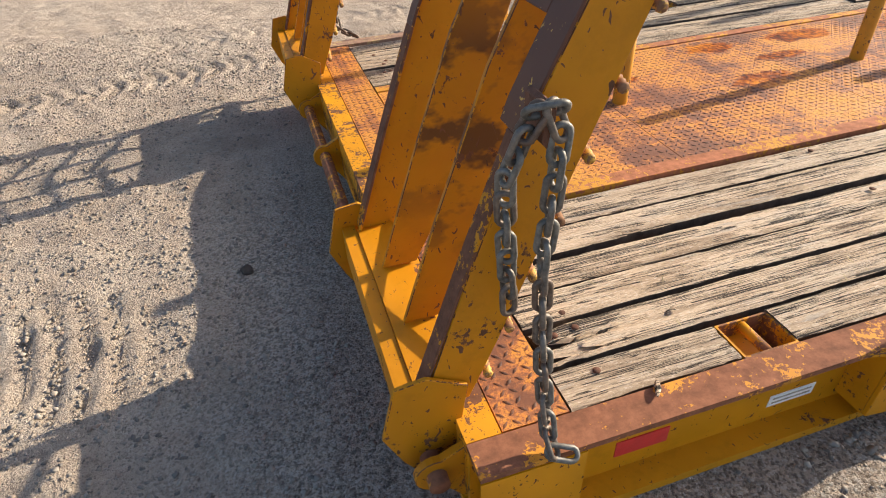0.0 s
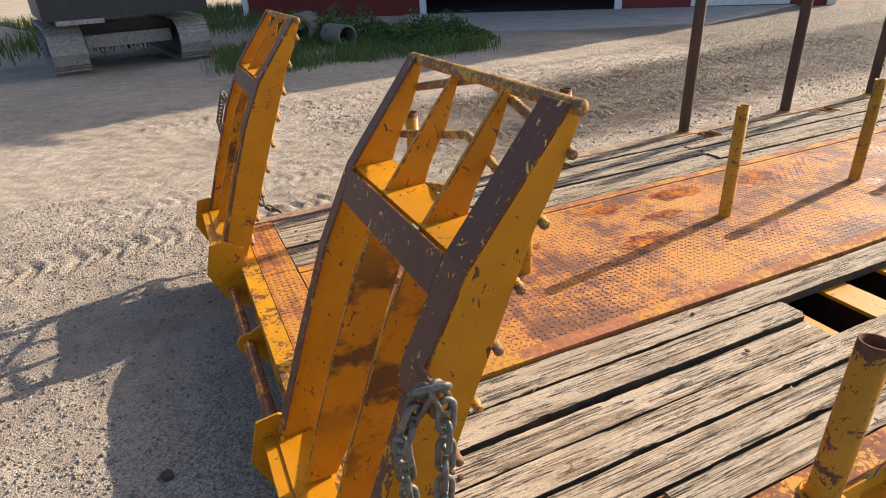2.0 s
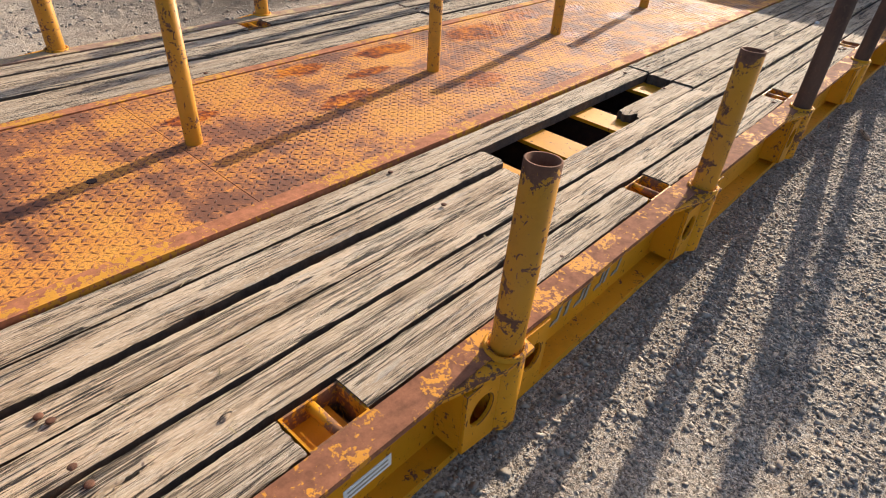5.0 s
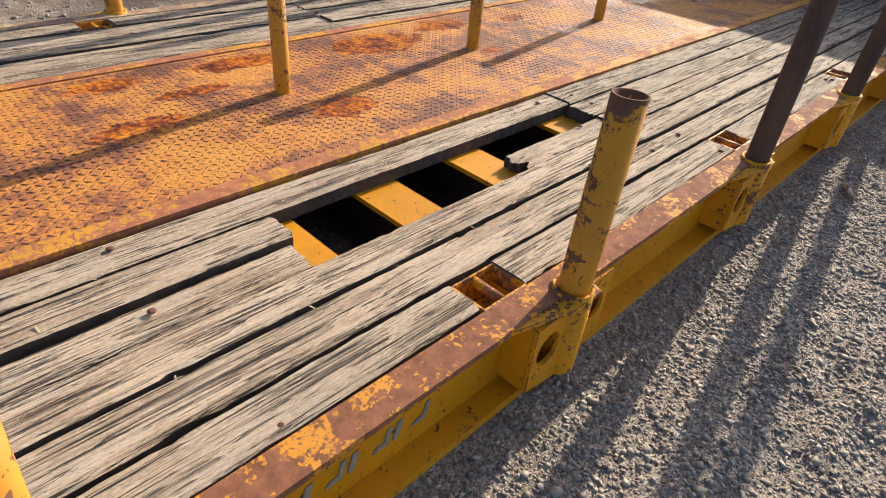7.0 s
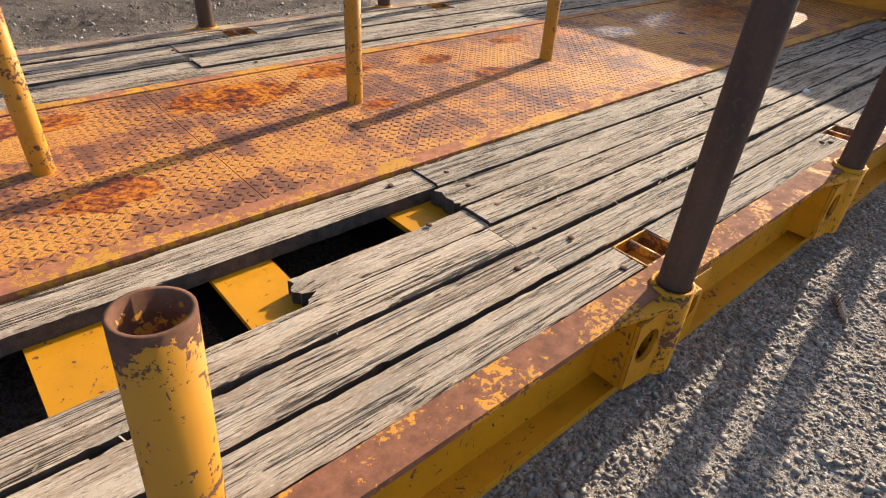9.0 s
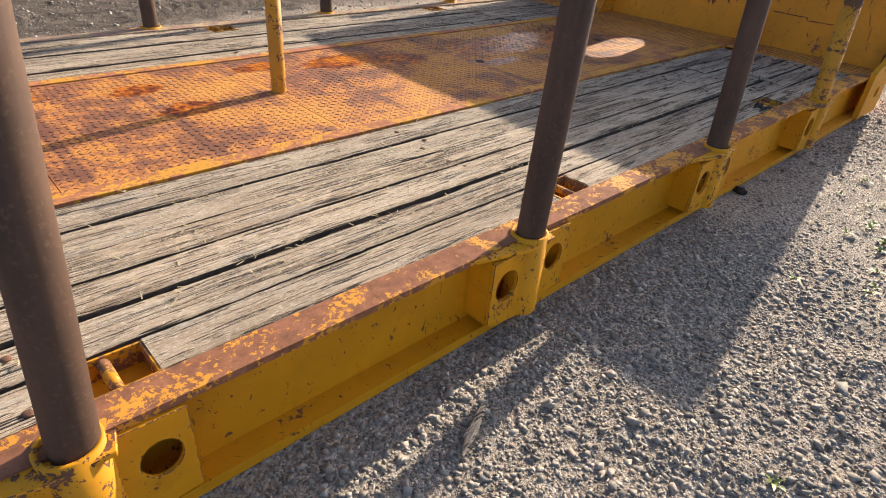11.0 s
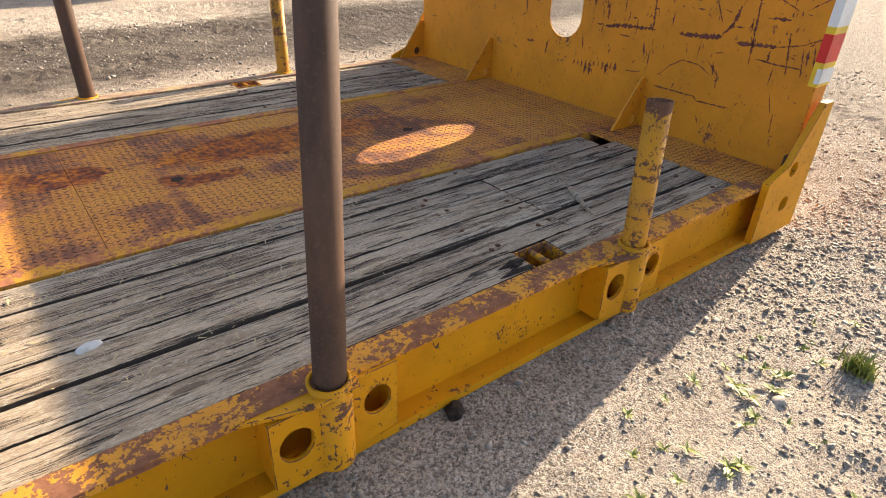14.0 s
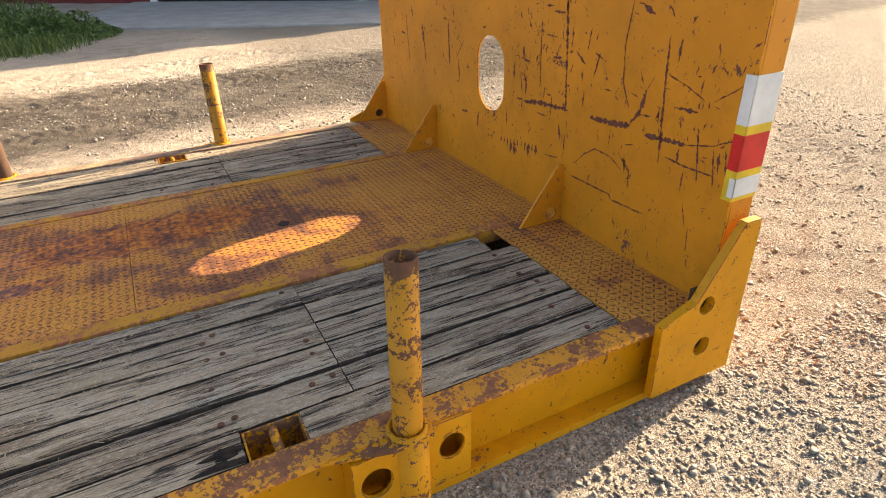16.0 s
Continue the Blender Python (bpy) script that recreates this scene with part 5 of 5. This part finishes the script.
# local x runs along the front, local -y goes behind it
H = 9.0
for x0_, x1_, z0_ in ((0, 3.6, 0), (3.6, 6.0, 0), (12.25, 19.0, 0), (6.0, 12.25, 3.4)):
    part("wall", boxes((x0_, x1_, -0.2, 0, z0_, H), b=0.01), red_wall, barn)
for x0_, x1_, y0_, y1_ in ((0, 0.2, -9, -0.2), (18.8, 19.0, -9, -0.2), (0, 19.0, -9.2, -9)):
    part("wall", boxes((x0_, x1_, y0_, y1_, 0, H), b=0.01), red_wall, barn)
# near-black slab: the shade inside the open bays is put into its colour
part("floor_slab", boxes((0.2, 18.8, -9, -0.2, -0.05, 0.02), b=0.0), bay_shade_black, barn)
part("roof", prism([(0.5, H - 0.1), (-4.6, H + 2.1), (-9.7, H - 0.1), (-9.7, H + 0.05), (-4.6, H + 2.25), (0.5, H + 0.05)], "x", -0.5, 19.5, bev=0.0), roof_grey, barn)
for tx in (5.9, 12.2, 0.0, 18.85):
    part("trim_post", boxes((tx, tx + 0.22, 0.0, 0.06, 0, 3.5)), white_paint, barn)
part("sliding_door", boxes((1.2, 3.9, 0.02, 0.09, 0.06, 3.3)), white_paint, barn)
for k in range(48):
    bx = 12.5 + k * 0.135
    if bx < 18.8:
        part("batten", boxes((bx, bx + 0.025, 0.0, 0.02, 0.1, 4.5), b=0.0), red_wall, barn)
W_ = Vector((U.y, -U.x, 0))
ap = [(BARN + U * s_ - W_ * d_) for s_, d_ in ((1.0, 0.0), (13.0, 0.0), (11.2, 5.6), (4.0, 4.4))]
bm = prism([(p.x, p.y) for p in ap], "z", -0.03, 0.035, bev=0.01)
tagged(link("concrete_apron", bm, concrete), "pale concrete apron in front of the barn", "pavement", kind="structure")

rng = random.Random(4)
tufts = [(rng.uniform(-0.2, 4.9), rng.uniform(10.6, 15.0), 0.0) for _ in range(120)]
tufts = [(x, y, 0.0) for x, y, _ in tufts if y > 10.2 + 0.25 * abs(x - 3.5) and y > 9.3 + (0.6 if x > 4 else 0.2)]
blades("verge_grass", tufts, 20000, 0.05, 0.24, 0.25, grass_green, "rough green grass verge in front of the barn", "grass", 6)
blades("far_grass", [(rng.uniform(-14, 3), rng.uniform(17, 30), 0.0) for _ in range(300)], 14000, 0.15, 0.5, 0.6, grass_green, "sunlit rough grass beyond the yard", "grass", 7)


def leafy(name, cx_, cy_, rx_, ry_, hz, count, label, seed_):
    rng = np.random.RandomState(seed_)
    r_ = np.sqrt(rng.rand(count))
    a = rng.uniform(0, 6.28, count)
    x, y = cx_ + rx_ * r_ * np.cos(a), cy_ + ry_ * r_ * np.sin(a)
    z = hz * (1 - r_ ** 2) * (0.6 + 0.4 * np.sin(x * 5) * np.sin(y * 6)) * rng.rand(count) ** 0.5 + 0.03
    s_ = rng.uniform(0.02, 0.06, count)
    co = np.zeros((count, 4, 3))
    d1, d2 = rng.normal(0, 1, (count, 3)), rng.normal(0, 1, (count, 3))
    d1 /= np.linalg.norm(d1, axis=1)[:, None]
    d2 /= np.linalg.norm(d2, axis=1)[:, None]
    c0 = np.stack([x, y, z], 1)
    for k, (u, v) in enumerate(((-1, 0), (0, -0.5), (1, 0), (0, 0.5))):
        co[:, k] = c0 + (u * d1 + v * d2) * s_[:, None]
    return tagged(quick_mesh(name, co.reshape(-1, 3), 4, np.arange(count * 4), leaf_green), label, "bush", kind="stuff")


leafy("weed_bank", 4.3, 12.6, 1.6, 1.5, 0.75, 9000, "dense green weeds heaped before the barn", 12)
leafy("weed_bank", 2.9, 14.6, 1.5, 1.2, 0.9, 6000, "dense green weeds heaped before the barn", 13)


def culvert(x, y, z, ang, r, length):
    bm = bmesh.new()
    n = 24
    rings = []
    for q, l in ((r, 0), (r, length), (r * 0.82, length), (r * 0.82, 0)):
        rings.append([bm.verts.new((l, q * math.cos(2 * math.pi * k / n), q * math.sin(2 * math.pi * k / n))) for k in range(n)])
    rings.append(rings[0])
    for a, c in zip(rings, rings[1:]):
        for k in range(n):
            bm.faces.new((a[k], a[(k + 1) % n], c[(k + 1) % n], c[k]))
    bmesh.ops.recalc_face_normals(bm, faces=bm.faces)
    ob = link("concrete_pipe", bm, old_concrete, smooth=False)
    ob.matrix_world = pose(x, y, z, 0, 0, ang)
    return tagged(ob, "weathered concrete drain pipe lying in the weeds", "pipe", "drain pipes by the barn")


culvert(1.65, 14.2, 0.34, 60, 0.36, 1.0)
culvert(2.35, 13.9, 0.22, -75, 0.25, 0.8)


def excavator():
    ex = tagged(empty("excavator", (-1.80, 13.2, 0)), "dark tracked excavator parked on the yard", "excavator")
    for sx in (-1.17, 1.17):
        tr = part("track", boxes((sx - 0.22, sx + 0.22, 0.35, 3.4, 0.15, 0.72), b=0.08), dark_steel, ex)
        loop = []
        R, y0_, y1_ = 0.44, 0.42, 3.4
        per = 2 * (y1_ - y0_) + 2 * math.pi * R
        n = 48
        for k in range(n):
            d = per * k / n
            if d < y1_ - y0_:
                p_, an = (y0_ + d, 0.04), 0
            elif d < y1_ - y0_ + math.pi * R:
                t2 = (d - (y1_ - y0_)) / R
                p_, an = (y1_ + (R - 0.04) * math.sin(t2), R - (R - 0.04) * math.cos(t2)), t2
            elif d < 2 * (y1_ - y0_) + math.pi * R:
                p_, an = (y1_ - (d - (y1_ - y0_) - math.pi * R), 2 * R - 0.04), math.pi
            else:
                t2 = (d - 2 * (y1_ - y0_) - math.pi * R) / R
                p_, an = (y0_ - (R - 0.04) * math.sin(t2), R + (R - 0.04) * math.cos(t2)), math.pi + t2
            bm = boxes((-0.31, 0.31, -0.085, 0.085, -0.02, 0.015), (-0.31, 0.31, -0.085, -0.06, -0.045, -0.02), (-0.31, 0.31, -0.01, 0.01, -0.04, -0.02), b=0.0)
            sh = part("track_shoe", bm, track_steel, tr)
            sh.matrix_local = Matrix.Translation((sx, p_[0], p_[1])) @ Matrix.Rotation(an, 4, "X")
    part("undercarriage", boxes((-0.95, 0.95, 0.9, 2.7, 0.45, 0.85), b=0.05), dark_steel, ex)
    part("blade_bar", boxes((-0.80, 0.82, 0.55, 0.75, 0.42, 0.66), b=0.02), track_steel, ex)
    part("body", boxes((-1.45, 1.5, -0.15, 3.3, 1.0, 2.6), b=0.12), dark_steel, ex)
    part("step", boxes((-1.25, -0.45, -0.2, 0.2, 0.92, 1.0), b=0.02), track_steel, ex)
    ex.rotation_euler = (0, 0, radians(10))
    return ex


excavator()

# earth bank far beyond the machine
bm = bmesh.new()
bmesh.ops.create_grid(bm, x_segments=60, y_segments=24, size=1)
for v in bm.verts:
    x, y = v.co.x * 9, v.co.y * 4
    h = max(0, 1 - (x / 9) ** 2) * max(0, 1 - (y / 4) ** 2)
    v.co = (x - 13.5, y + 22, 1.9 * h + 0.35 * h * noise.noise((x, y, 0)) + 0.15 * h * noise.noise((x * 3, y * 3, 0)) - 0.05)
tagged(link("earth_bank", bm, ground_mat, smooth=True), "rough earth bank at the yard's edge", "bank", kind="structure")
